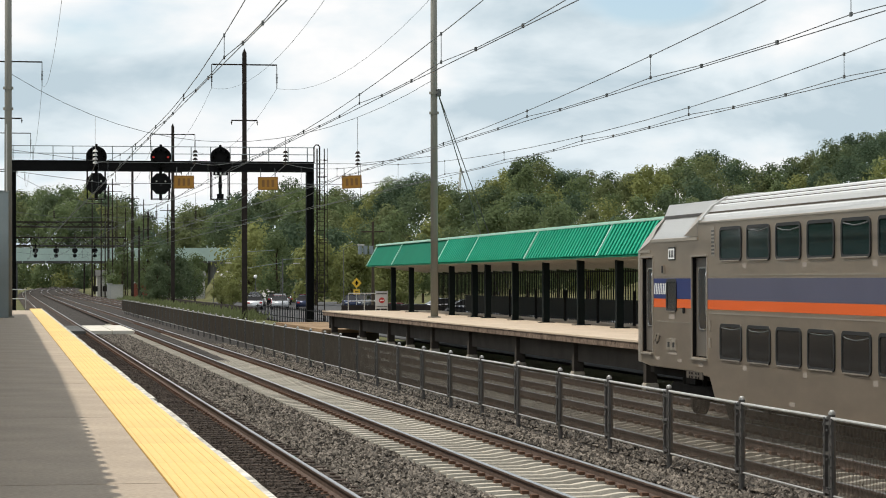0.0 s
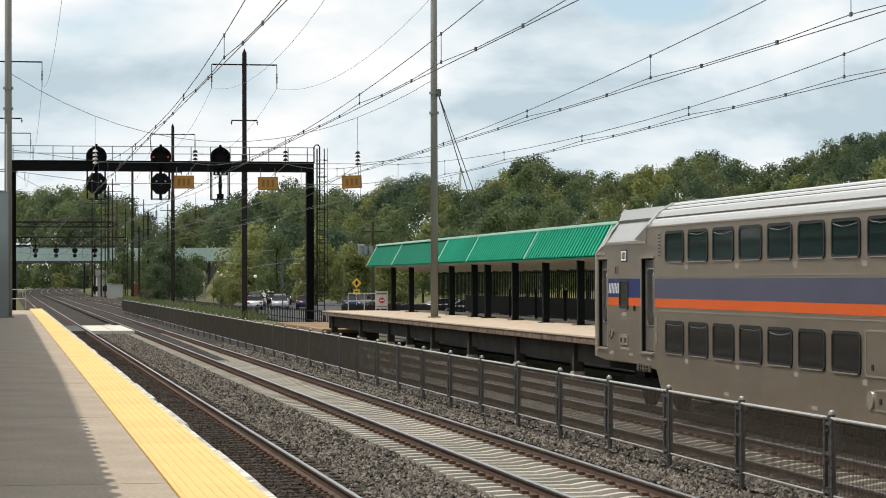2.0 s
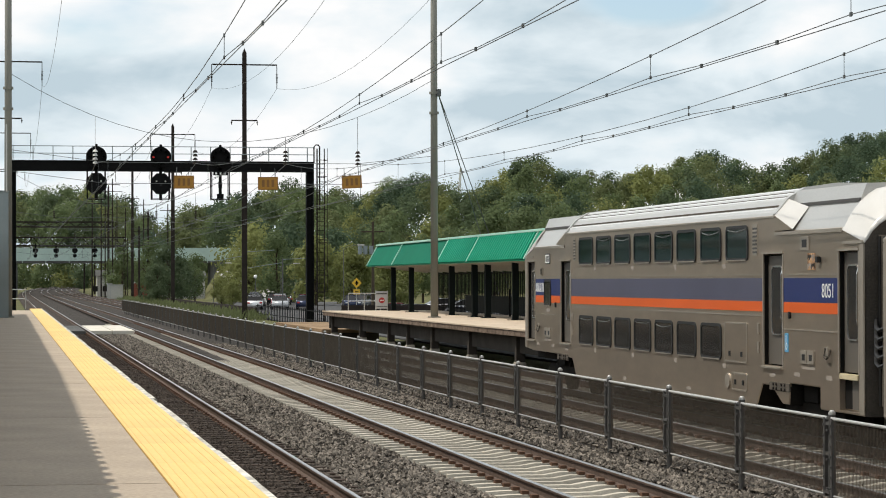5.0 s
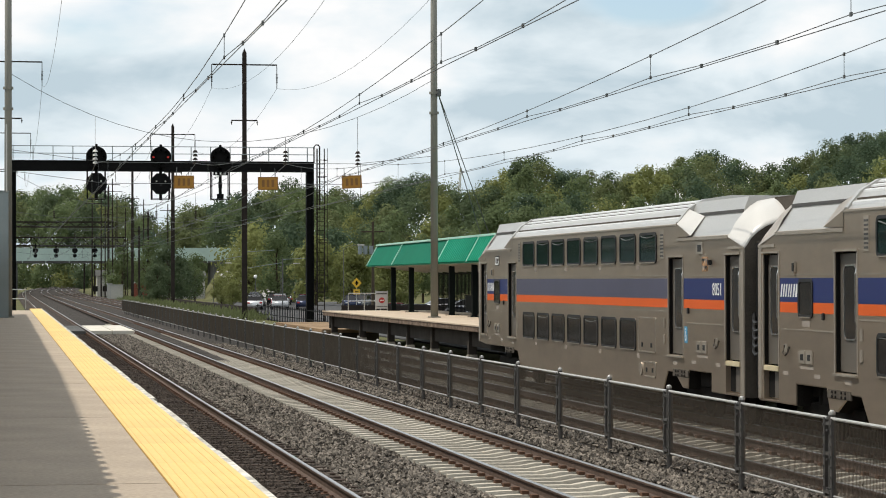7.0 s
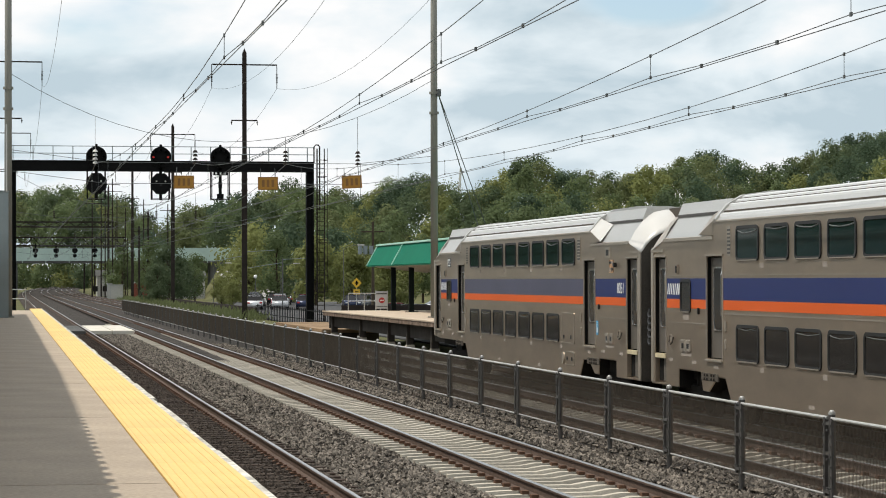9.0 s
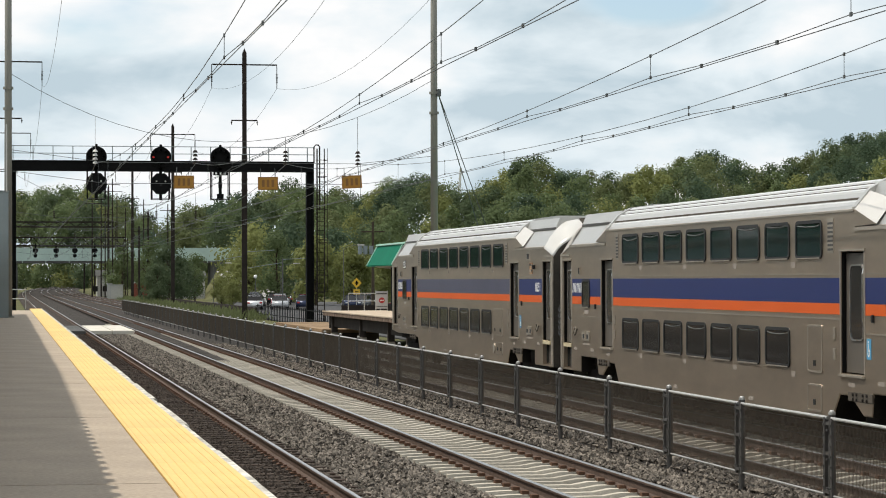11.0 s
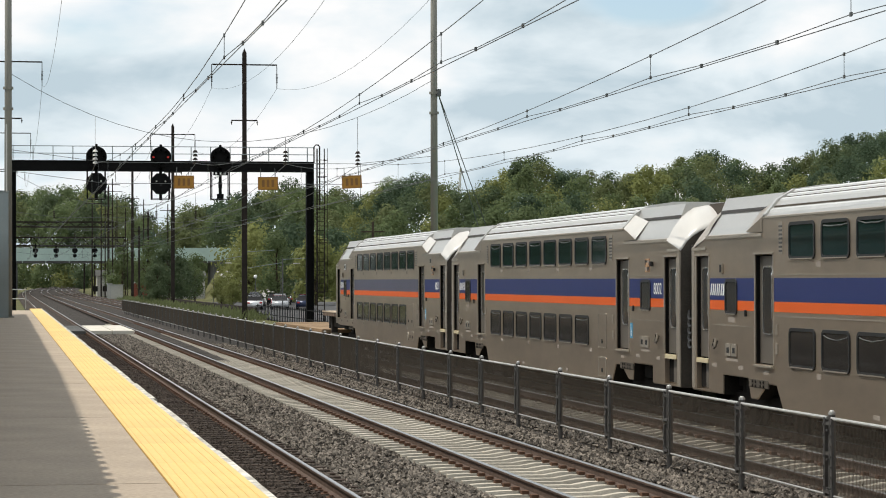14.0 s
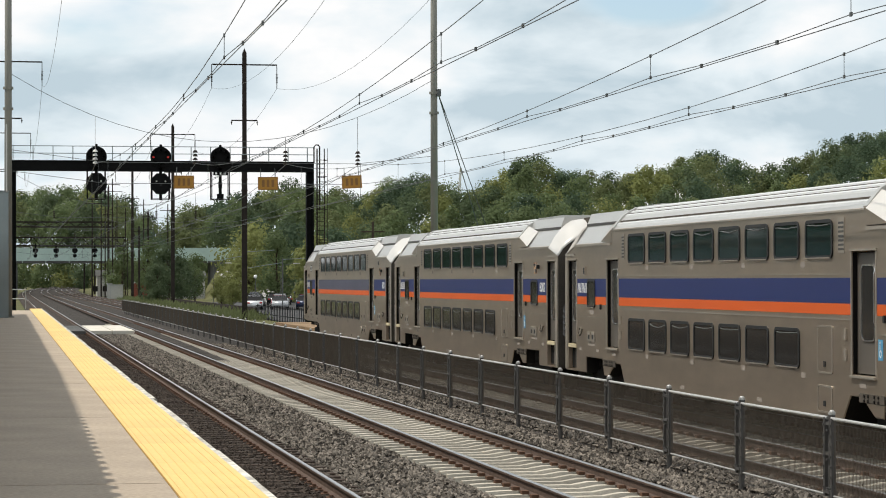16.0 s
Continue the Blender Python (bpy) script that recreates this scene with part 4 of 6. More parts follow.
    cs = part("crest", Build().box(-HALF - 0.008, -HALF, -22.74, -22.36, 2.87, 3.15), CREST, car, "small red and gold crest")
    for k, (dy, dz) in enumerate(((0.0, 0.0), (0.19, 0.14), (0.19, 0.0), (0.0, 0.14))):
        for j in range(3):
            a = -22.37 - dy - 0.06 * j
            part("quarter_stripe", Build().prism([(a, 2.88 + dz + 0.04 * ((j + k) % 2)), (a - 0.05, 2.90 + dz + 0.04 * ((j + k) % 2)), (a - 0.05, 2.99 + dz), (a, 2.97 + dz)], "x", -HALF - 0.011, -HALF - 0.007), PLATE if k < 2 else RUBBER, cs)
    part("access_sign", Build().box(-HALF - 0.006, -HALF, -21.33, -21.13, 1.48, 1.80), ACCESS, car, "blue access sign")
    part("access_symbol", ring(Build(), 0.10, 0.12, 0.05, 0.022, -HALF - 0.009, -HALF - 0.0065, -21.23, 1.58).box(-HALF - 0.009, -HALF - 0.0065, -21.225, -21.20, 1.60, 1.72).box(-HALF - 0.009, -HALF - 0.0065, -21.23, -21.195, 1.73, 1.765), WHITE, car)
    part("marker_light", Build().box(-HALF - 0.05, -HALF, -2.10, -1.98, 2.82, 3.02, bevel=0.015), TRIM, car)
    part("lens", Build().box(-HALF - 0.056, -HALF - 0.045, -2.085, -1.995, 2.85, 2.99), RUBBER, car)
    part("marker_light", Build().box(-HALF - 0.07, -HALF, -23.03, -22.91, 2.99, 3.09, bevel=0.01), RUBBER, car)
    if cab:
        vt = part("vent", Build().box(-HALF - 0.014, -HALF, -22.44, -21.98, 3.20, 3.43, bevel=0.005), TRIM, car, "square vent with a dark grille")
        part("grille", Build().box(-HALF - 0.018, -HALF - 0.013, -22.33, -22.09, 3.25, 3.38), RUBBER, vt)
    for l, w, z0, z1 in ((5.40, 0.22, 3.15, 3.70), (19.34, 0.28, 3.14, 3.70)):
        gr = part("grille", Build().box(-HALF - 0.012, -HALF, -l - w, -l, z0, z1), TRIM, car, "louvred vent")
        for k in range(7):
            part("slat", Build().box(-HALF - 0.018, -HALF - 0.010, -l - w + 0.02, -l - 0.02, z0 + 0.04 + k * 0.07, z0 + 0.075 + k * 0.07), STEEL_DK, gr)
    big = (17.65, 1.31, 1.24, 1.91) if cab else (18.36, 0.66, 1.22, 1.94)
    small = (18.10, 0.85, 0.73, 1.00) if cab else (18.36, 0.64, 0.58, 0.97)
    for l, w, z0, z1 in (big, small):
        h = part("hatch", Build().box(-HALF - 0.014, -HALF, -l - w, -l, z0, z1, bevel=0.005), STAINLESS, car, "flush service hatch")
        part("frame", ring(Build(), w + 0.07, z1 - z0 + 0.06, 0.05, 0.03, -HALF - 0.020, -HALF - 0.002, -l - w / 2, (z0 + z1) / 2), TRIM, h)
        for u in (0.22, 0.78) if w > 0.7 else (0.5,):
            part("latch", Build().box(-HALF - 0.026, -HALF - 0.012, -l - w * u - 0.05, -l - w * u + 0.05, z0 + 0.08, z0 + 0.17), RUBBER, h)
    if cab:
        part("filler_cap", Build().tube((-HALF - 0.03, -17.82, 0.86), (-HALF + 0.01, -17.82, 0.86), 0.14, n=16), TRIM, car, "round filler cap")
    for l in (2.26, 22.02):
        for k in range(2):
            h = part("socket_box", Build().box(-HALF - 0.030, -HALF, -l - 0.36 * k - 0.33, -l - 0.36 * k, 1.31, 1.54, bevel=0.008), TRIM, car, "small socket box with a dark hole")
            part("socket", Build().box(-HALF - 0.034, -HALF - 0.028, -l - 0.36 * k - 0.24, -l - 0.36 * k - 0.10, 1.37, 1.47), RUBBER, h)
        part("plate", Build().box(-HALF - 0.004, -HALF, -l - 0.70, -l, 1.22, 1.27), PLATE, car, "pale stencilled plate")
    for l in (1.50, 23.28):
        hk = part("hook", Build().chain([(-HALF - 0.02, -l, 1.60), (-HALF - 0.05, -l, 1.47), (-HALF - 0.05, -l - 0.12, 1.43), (-HALF - 0.05, -l - 0.24, 1.47), (-HALF - 0.02, -l - 0.24, 1.58)], 0.018, n=6), BELLOWS_SHADE, car)
        part("hook_plate", Build().box(-HALF - 0.02, -HALF, -l - 0.10, -l + 0.06, 1.48, 1.62), TRIM, hk)
    for l in (3.45, 21.38):
        part("latch", Build().box(-HALF - 0.035, -HALF, -l - 0.09, -l, 2.05, 2.17, bevel=0.01), RUBBER, car)
    for z in (1.85, 1.52):
        for l in (5.22, 19.60):
            part("bracket", Build().box(-HALF - 0.025, -HALF, -l - 0.12, -l, z - 0.10, z + 0.10, bevel=0.01), TRIM, car)
    part("plate", Build().box(-HALF - 0.004, -HALF, -2.80, -2.38, 1.93, 2.03), PLATE, car, "pale stencilled plate")
    for l in [6.6 + 1.68 * 2 * k for k in range(4)]:
        for z in (2.96, 1.12):
            part("plate", Build().box(-HALF - 0.004, -HALF, -l - 0.98, -l - 0.77, z - 0.045, z + 0.045), PLATE, car, "pale stencilled plate")
    for l, z in ((1.35, 1.12), (3.0, 1.12), (4.5, 1.08), (20.3, 1.06), (21.62, 1.12), (23.26, 1.12), (10, 0.60), (15, 0.60)):
        part("plate", Build().box(-HALF - 0.004, -HALF, -l - 0.3, -l, z - 0.035, z + 0.035), PLATE, car, "pale stencilled plate")
    # bolted plates over the wheel openings
    for a, c in ((3.66, 4.78), (20.28, 21.40)):
        pl = part("side_plate", Build().box(-HALF - 0.012, -HALF + 0.02, -c, -a, 0.80, 0.945, bevel=0.01), BELLOWS_SHADE, car, "bolted steel side plate")
        for u in (0.25, 0.42, 0.70, 0.88):
            for z in (0.835, 0.91):
                part("bolt", Build().tube((-HALF - 0.03, -a - u, z), (-HALF - 0.01, -a - u, z), 0.025, n=6), UNDER, pl)
    # bogies
    for l in (3.2, 21.9):
        bg = part("bogie", Build().box(-1.25, -1.02, -1.55, 1.55, 0.42, 0.66, bevel=0.03).box(1.02, 1.25, -1.55, 1.55, 0.42, 0.66).box(-1.2, 1.2, -0.3, 0.3, 0.4, 0.9)
                  .box(-1.3, -1.05, -0.35, 0.35, 0.66, 0.92), UNDER, car, "dark wheel bogie", at=pose(0, -l, 0))
        for y in (-1.25, 1.25):
            make_wheelset(bg, y)
        for y in (-0.7, 0.7):
            part("spring", Build().tube((-1.14, y, 0.62), (-1.14, y, 0.95), 0.11, n=10), UNDER, bg)
    part("underframe", Build().box(-1.2, 1.2, -25.0, -0.1, 0.75, 0.96), UNDER, car)
    # gangway bellows behind the car
    part("bellows", Build().box(-1.28, 1.28, -25.92, -25.08, 0.75, 3.40), BELLOWS_SHADE, car, "dark rubber gangway bellows")
    part("gangway_top", Build().box(-0.66, 0.66, -25.90, -24.12, 3.42, 4.235, bevel=0.03), BELLOWS_SHADE, car, "dark boxed top of the gangway")
    if not cab:
        part("gangway_top", Build().box(-0.66, 0.66, -0.94, -0.01, 3.42, 4.235, bevel=0.03), BELLOWS_SHADE, car, "dark boxed top of the gangway")
    for k in range(4):
        part("bellows_fold", Build().box(-1.30, -1.27, -25.22 - 0.2 * k, -25.13 - 0.2 * k, 0.76, 3.38), RUBBER, car, "dark fold of the bellows")
    for k in range(5):
        part("jumper_cable", Build().chain([(-1.32, -25.08, 2.1 - 0.13 * k), (-1.40, -25.30, 1.98 - 0.14 * k), (-1.42, -25.50, 1.93 - 0.14 * k), (-1.40, -25.72, 1.98 - 0.14 * k), (-1.32, -25.92, 2.1 - 0.13 * k)], 0.032), RUBBER, car)
    return car


def make_train():
    cars = []
    for i, (num, small, cab) in enumerate((("8051", False, True), ("8002", True, False), ("", True, False))):
        cars.append(make_car(i, num, small, cab))
    return cars


TRAIN = make_train()


def run(t):
    """How far the train has gone at t seconds: it pulls away, gathering speed."""
    return 1.6845 * t + 0.114 * t * t + 0.0007 * t ** 3 - 0.027 * max(0.0, t - 12.5) ** 2

# ---------------------------------------------------------------- catenary poles, wires and signal bridges
POLE_Y = (102.0, 192.0, 285.0, 378.0, 470.0, 562.0)


def catenary_pole(x, y, z, grey):
    m = POLE_GREY if grey else BROWN_STEEL
    po = thing("catenary_pole", "tall grey steel catenary pole beside the tracks" if grey else "tall dark rusty steel catenary pole beside the tracks", "utility pole", group="catenary poles", at=pose(x + bend(y), y, z))
    h = 20.6 - z
    r = 0.165 if grey else 0.21
    part("shaft", Build().tube((0, 0, 0), (0, 0, h), r, r * 0.78, n=16) if grey else
         Build().box(-r, r, -0.14, 0.14, 0, h * 0.62).box(-r * 0.8, r * 0.8, -0.11, 0.11, h * 0.62, h).prism([(-r * 0.8, h), (r * 0.8, h), (0, h + 0.4)], "y", -0.1, 0.1), m, po, smooth=grey)
    part("base_plate", Build().box(-0.25, 0.25, -0.25, 0.25, 0, 0.05, bevel=0.01), m, po)
    for zz in (9.8 - z, 10.65 - z):
        part("collar", Build().tube((0, 0, zz - 0.05), (0, 0, zz + 0.05), r + 0.045, n=16), m, po)
    for zz, w, d in ((19.7 - z, 2.57, 1.85), (15.3 - z, 1.02, 0.35)):
        a = part("cross_arm", Build().box(-w, w, -0.045, 0.045, zz - 0.05, zz + 0.05), m, po)
        for s in (-1, 1):
            dr = Build().tube((s * w, 0, zz), (s * w, 0, zz - d), 0.03)
            k = 0
            while 0.15 + 0.16 * k < d * 0.6:
                dr.tube((s * w, 0, zz - d * 0.4 - 0.1 * k), (s * w, 0, zz - d * 0.4 - 0.05 - 0.1 * k), 0.09, 0.05, n=8)
                k += 1
            part("insulator", dr, m, a)
    return po


def sag(a, b, drop, n=14):
    a, b = Vector(a), Vector(b)
    return [a.lerp(b, i / n) - Vector((0, 0, drop * 4 * (i / n) * (1 - i / n))) for i in range(n + 1)]


def contact_line(cx, low, k1, base, zc, first, pitch, label):
    """Messenger, auxiliary and contact wire over one track, with hangers."""
    ln = thing("overhead_wires", label, "overhead wire", group="overhead wires")
    spans = [(8.0, 102.0, low), (102.0, 192.0, 147.0), (192.0, 285.0, 238.0), (285.0, 378.0, 331.0), (378.0, 470.0, 424.0)]
    mess, aux, con, hang = Build(), Build(), Build(), Build()
    for y0, y1, ym in spans:
        thick = 0.0082 + 0.00003 * y0

        def zm(y):
            if y0 > 100:
                return 6.46 + (7.6 - 6.46) / 46.0 ** 2 * (y - ym) ** 2
            return base + (k1 if y < ym else (7.6 - base) / (102.0 - ym) ** 2) * (y - ym) ** 2
        ys = [y0 + (y1 - y0) * i / 22 for i in range(23)]
        mess.chain([(cx + bend(y), y, zm(y)) for y in ys], thick, n=5)
        con.chain([(cx + bend(y), y, zc) for y in ys[::4] + ys[-1:]], thick, n=5)
        k = max(4, int((y1 - y0) / 11))
        hs = [first + pitch * i for i in range(-4, 9) if y0 < first + pitch * i < y1] if y0 < 100 else [y0 + (y1 - y0) * (i + 0.35) / k for i in range(k)]
        pts = []
        for y in hs if y0 < 150 else hs[::3]:
            top = zm(y)
            foot = min(zc + 0.095, top - 0.04)
            hang.tube((cx + bend(y), y, top), (cx + bend(y), y, foot), thick * 0.8, n=5)
            hang.box(cx - 0.015 + bend(y), cx + 0.015 + bend(y), y - 0.03, y + 0.03, top - 0.03, top + 0.03)
            hang.box(cx - 0.015 + bend(y), cx + 0.015 + bend(y), y - 0.03, y + 0.03, foot - 0.03, foot + 0.03)
            pts += [(cx + bend(y - 3.3), y - 3.3, zc + 0.035), (cx + bend(y), y, foot), (cx + bend(y + 3.3), y + 3.3, zc + 0.035)]
            for d in (3.3, -3.3):
                yy = y + d
                hang.box(cx - 0.016 + bend(yy), cx + 0.016 + bend(yy), yy - 0.04, yy + 0.04, zc - 0.012, zc + 0.055)
        if y0 > 150:
            continue
        full = [(cx, y0, zc + 0.06)] + pts + [(cx + bend(y1), y1, zc + 0.06)]
        aux.chain(full, thick * 0.9, n=5)
    part("messenger_wire", mess, WIRE, ln)
    part("auxiliary_wire", aux, WIRE, ln)
    part("contact_wire", con, WIRE, ln)
    tagged(part("hanger_set", hang, WIRE, ln), kind="stuff")


def cross_span(y):
    """Wires from pole to pole across the tracks, which carry the overhead line."""
    sp = thing("cross_span", "thin cross-span wires with insulators over the tracks", "overhead wire", group="cross spans")
    r = 0.008 + 0.00003 * y
    o = bend(y)
    part("head_wire", Build().chain([(x + o, y, 8.5 + 0.035 * (x - 9) ** 2) for x in [0.1 + 17.7 * i / 16 for i in range(17)]], r, n=5), WIRE, sp)
    for z in (7.62, 6.75):
        part("span_wire", Build().chain([(0.1 + o, y, z + 0.5), (4 + o, y, z), (14.5 + o, y, z), (17.8 + o, y, z + 0.35)], r, n=5), WIRE, sp)
    for cx in (T1, T2, T3, T4):
        h = Build().tube((cx + o, y, 8.5 + 0.035 * (cx - 9) ** 2), (cx + o, y, 7.5), r * 0.9, n=5)
        for k in range(4):
            h.tube((cx + o, y, 8.15 - 0.16 * k), (cx + o, y, 8.05 - 0.16 * k), 0.05, 0.12, n=10)
        part("insulator", h, BROWN_STEEL if cx != T1 or y > 150 else GALV, sp, "stacked disc insulator")
    return sp


def amber_sign(x, y, z, tilt):
    s = thing("amber_sign", "amber warning plate hung over the track", "sign", group="amber plates on the wires", at=pose(x, y, z, 0, tilt, 0))
    part("plate", Build().box(-0.42, 0.42, -0.02, 0.02, -0.27, 0.27, bevel=0.008), SIGN_YEL, s)
    ring_b = Build()
    for x0, x1, z0, z1 in ((-0.40, 0.40, 0.235, 0.255), (-0.40, 0.40, -0.255, -0.235), (-0.40, -0.38, -0.235, 0.235), (0.38, 0.40, -0.235, 0.235)):
        ring_b.box(x0, x1, -0.026, -0.018, z0, z1)
    part("border", ring_b, SIGN_INK, s)
    for u in (-0.2, 0.0, 0.2):
        part("bar", Build().box(u - 0.055, u + 0.055, -0.025, -0.018, -0.15, 0.15), SIGN_INK, s)
    for u in (-0.3, 0.3):
        part("hanger", Build().tube((u, 0, 0.25), (u, 0, 0.62), 0.015, n=5), WIRE, s)


def signal_head(bridge, x, zb, lower, lit):
    """A round target signal over the beam, a second one in a mesh cage below it."""
    hd = part("signal", Build().tube((0, -0.45, 0.62), (0, -0.38, 0.62), 0.72, n=28).tube((0, -0.38, 0.62), (0, 0.1, 0.62), 0.25, n=12), BLACK, bridge, "black round signal target", at=pose(x, 170.0, zb))
    for i in range(8):
        a = radians(45 * i)
        part("hood", Build().tube((0.5 * math.cos(a), -0.72, 0.62 + 0.5 * math.sin(a)), (0.5 * math.cos(a), -0.44, 0.62 + 0.5 * math.sin(a)), 0.10, 0.11, n=10, caps=False), BLACK, hd)
    if lit:
        for a in (0, 180):
            part("lamp", Build().tube((0.5 * math.cos(radians(a)), -0.50, 0.62), (0.5 * math.cos(radians(a)), -0.47, 0.62), 0.075, n=10), LENS_RED, hd, "lit red lamp")
    part("cap", Build().tube((0, -0.4, 1.33), (0, -0.4, 1.5), 0.09, n=8), BLACK, hd)
    part("mast", Build().box(-0.1, 0.1, -0.35, -0.15, -2.35, 0.7), BLACK, hd)
    if lower:
        part("lower_target", Build().prism([(0.76 * math.cos(radians(22.5 + 45 * i)), -1.22 + 0.78 * math.sin(radians(22.5 + 45 * i))) for i in range(8)], "y", -0.46, -0.38), BLACK, hd, "black octagonal signal target")
        for px, pz in ((-0.3, -1.05), (0.32, -1.05), (0.0, -1.3)):
            part("lens", Build().tube((px, -0.52, pz), (px, -0.45, pz), 0.06, n=8), LENS_OFF if pz < -1.2 else GALV, hd)
    else:
        part("number_plate", Build().box(-0.5, 0.5, -0.5, -0.46, -0.62, -0.36), BLACK, hd)
        for u in (-0.3, 0.0, 0.3):
            part("bar", Build().box(u - 0.06, u + 0.06, -0.51, -0.50, -0.56, -0.42), WHITE, hd)
        part("relay_case", Build().box(-0.22, 0.22, -0.4, -0.1, -2.3, -1.9).box(-0.12, 0.12, -0.4, -0.1, -1.5, -1.1), BLACK, hd)
    for sx in (-0.61, 0.61):
        for sy in (-0.6, 0.5):
            part("cage_bar", Build().box(sx - 0.035, sx + 0.035, sy - 0.03, sy + 0.03, -2.28, -0.2), BLACK, hd)
        part("cage_bar", Build().box(sx - 0.03, sx + 0.03, -0.57, 0.47, -2.30, -2.22), BLACK, hd)
    for sy in (-0.6, 0.5):
        part("cage_bar", Build().box(-0.64, 0.64, sy - 0.03, sy + 0.03, -2.31, -2.285), BLACK, hd)
    part("cage_floor", Build().box(-0.6, 0.6, -0.57, 0.47, -2.26, -2.24), STEEL_DK, hd)


def signal_bridge(y, x0, x1, zb, heads):
    br = thing("signal_bridge", "black steel signal bridge across the tracks", "signal bridge", group="signal bridges")
    o = bend(y)
    part("beam", Build().box(x0 + o, x1 + o, y - 0.35, y - 0.27, zb - 0.3, zb + 0.32).box(x0 + o, x1 + o, y + 0.27, y + 0.35, zb - 0.3, zb + 0.32)
         .box(x0 + o, x1 + o, y - 0.42, y + 0.42, zb + 0.32, zb + 0.37).box(x0 + o, x1 + o, y - 0.42, y + 0.42, zb - 0.35, zb - 0.3), BLACK, br)
    for x in (x0 + 0.25, x1 - 0.25):
        part("post", Build().box(x - 0.26 + o, x - 0.20 + o, y - 0.3, y + 0.3, -0.5, zb - 0.3).box(x + 0.20 + o, x + 0.26 + o, y - 0.3, y + 0.3, -0.5, zb - 0.3).box(x - 0.2 + o, x + 0.2 + o, y - 0.05, y + 0.05, -0.5, zb - 0.3), BLACK, br)
    for z in (zb + 0.85, zb + 1.35):
        part("handrail", Build().tube((x0 + o, y - 0.42, z), (x1 + o, y - 0.42, z), 0.03, n=6), BOX_GREY, br)
    x = x0 + 0.3
    while x < x1:
        part("stanchion", Build().box(x - 0.03 + o, x + 0.03 + o, y - 0.45, y - 0.39, zb + 0.32, zb + 1.37), BOX_GREY, br)
        x += 1.35
    for hx, lower, lit in heads:
        signal_head(br, hx, zb, lower, lit)
    la = part("ladder", Build().box(0.0, 0.06, -0.05, 0.05, -0.5, zb + 1.3).box(0.50, 0.56, -0.05, 0.05, -0.5, zb + 1.3), BROWN_STEEL, br, "caged steel access ladder", at=pose(x1 + 0.25, y, 0))
    for k in range(36):
        part("rung", Build().tube((0.05, 0, 0.0 + 0.31 * k), (0.5, 0, 0.0 + 0.31 * k), 0.02, n=5), BROWN_STEEL, la)
    for k in range(9):
        z = 1.9 + 1.15 * k
        part("cage_hoop", Build().chain([(0.0, 0, z), (-0.1, -0.5, z), (0.28, -0.75, z), (0.68, -0.5, z), (0.56, 0, z)], 0.022, n=5), BROWN_STEEL, la)
    for px in (-0.1, 0.1, 0.46, 0.68):
        part("cage_bar", Build().box(px - 0.015, px + 0.015, -0.53, -0.50, 1.9, zb + 1.3), BROWN_STEEL, la)
    part("top_loop", Build().chain([(x1 + 0.0, y - 0.4, zb + 0.3), (x1 + 0.0, y - 0.4, zb + 1.4), (x1 + 0.12, y - 0.4, zb + 1.55), (x1 + 0.3, y - 0.4, zb + 1.55), (x1 + 0.4, y - 0.4, zb + 1.4), (x1 + 0.4, y - 0.4, zb - 3.0)], 0.05), BROWN_STEEL, br)


def lattice_bridge(y, x0, x1, zl, zh, heads):
    """A far portal: two chords with lacing between them, on latticed legs."""
    br = thing("lattice_bridge", "dark latticed steel bridge over the distant tracks", "signal bridge", group="lattice bridges")
    for z in (zl, zh):
        part("chord", Build().box(x0, x1, y - 0.3, y + 0.3, z - 0.13, z + 0.13), BROWN_STEEL, br)
    x, up = x0, True
    while x < x1 - 0.2:
        step = min(1.3, x1 - x)
        za, zb = (zl, zh) if up else (zh, zl)
        part("lacing", Build().tube((x, y - 0.25, za), (x + step, y - 0.25, zb), 0.07, n=5), BROWN_STEEL, br)
        x, up = x + step, not up
    for x in (x0, x1):
        lg = part("leg", Build().box(x - 0.35, x - 0.25, y - 0.2, y + 0.2, -0.5, zh).box(x + 0.25, x + 0.35, y - 0.2, y + 0.2, -0.5, zh), BROWN_STEEL, br)
        for k in range(int(zh / 1.1)):
            part("brace", Build().tube((x - 0.3, y, 1.1 * k - 0.4), (x + 0.3, y, 1.1 * k + 0.6), 0.04, n=5), BROWN_STEEL, lg)
    for hx in heads:
        hd = part("signal", Build().tube((hx, y - 0.45, zl - 0.75), (hx, y - 0.35, zl - 0.75), 0.46, n=16).box(hx - 0.1, hx + 0.1, y - 0.35, y - 0.2, zl - 1.7, zl + 0.4), BLACK, br, "black round signal target")
        part("lower_target", Build().tube((hx, y - 0.45, zl - 1.6), (hx, y - 0.35, zl - 1.6), 0.32, n=12), BLACK, hd)


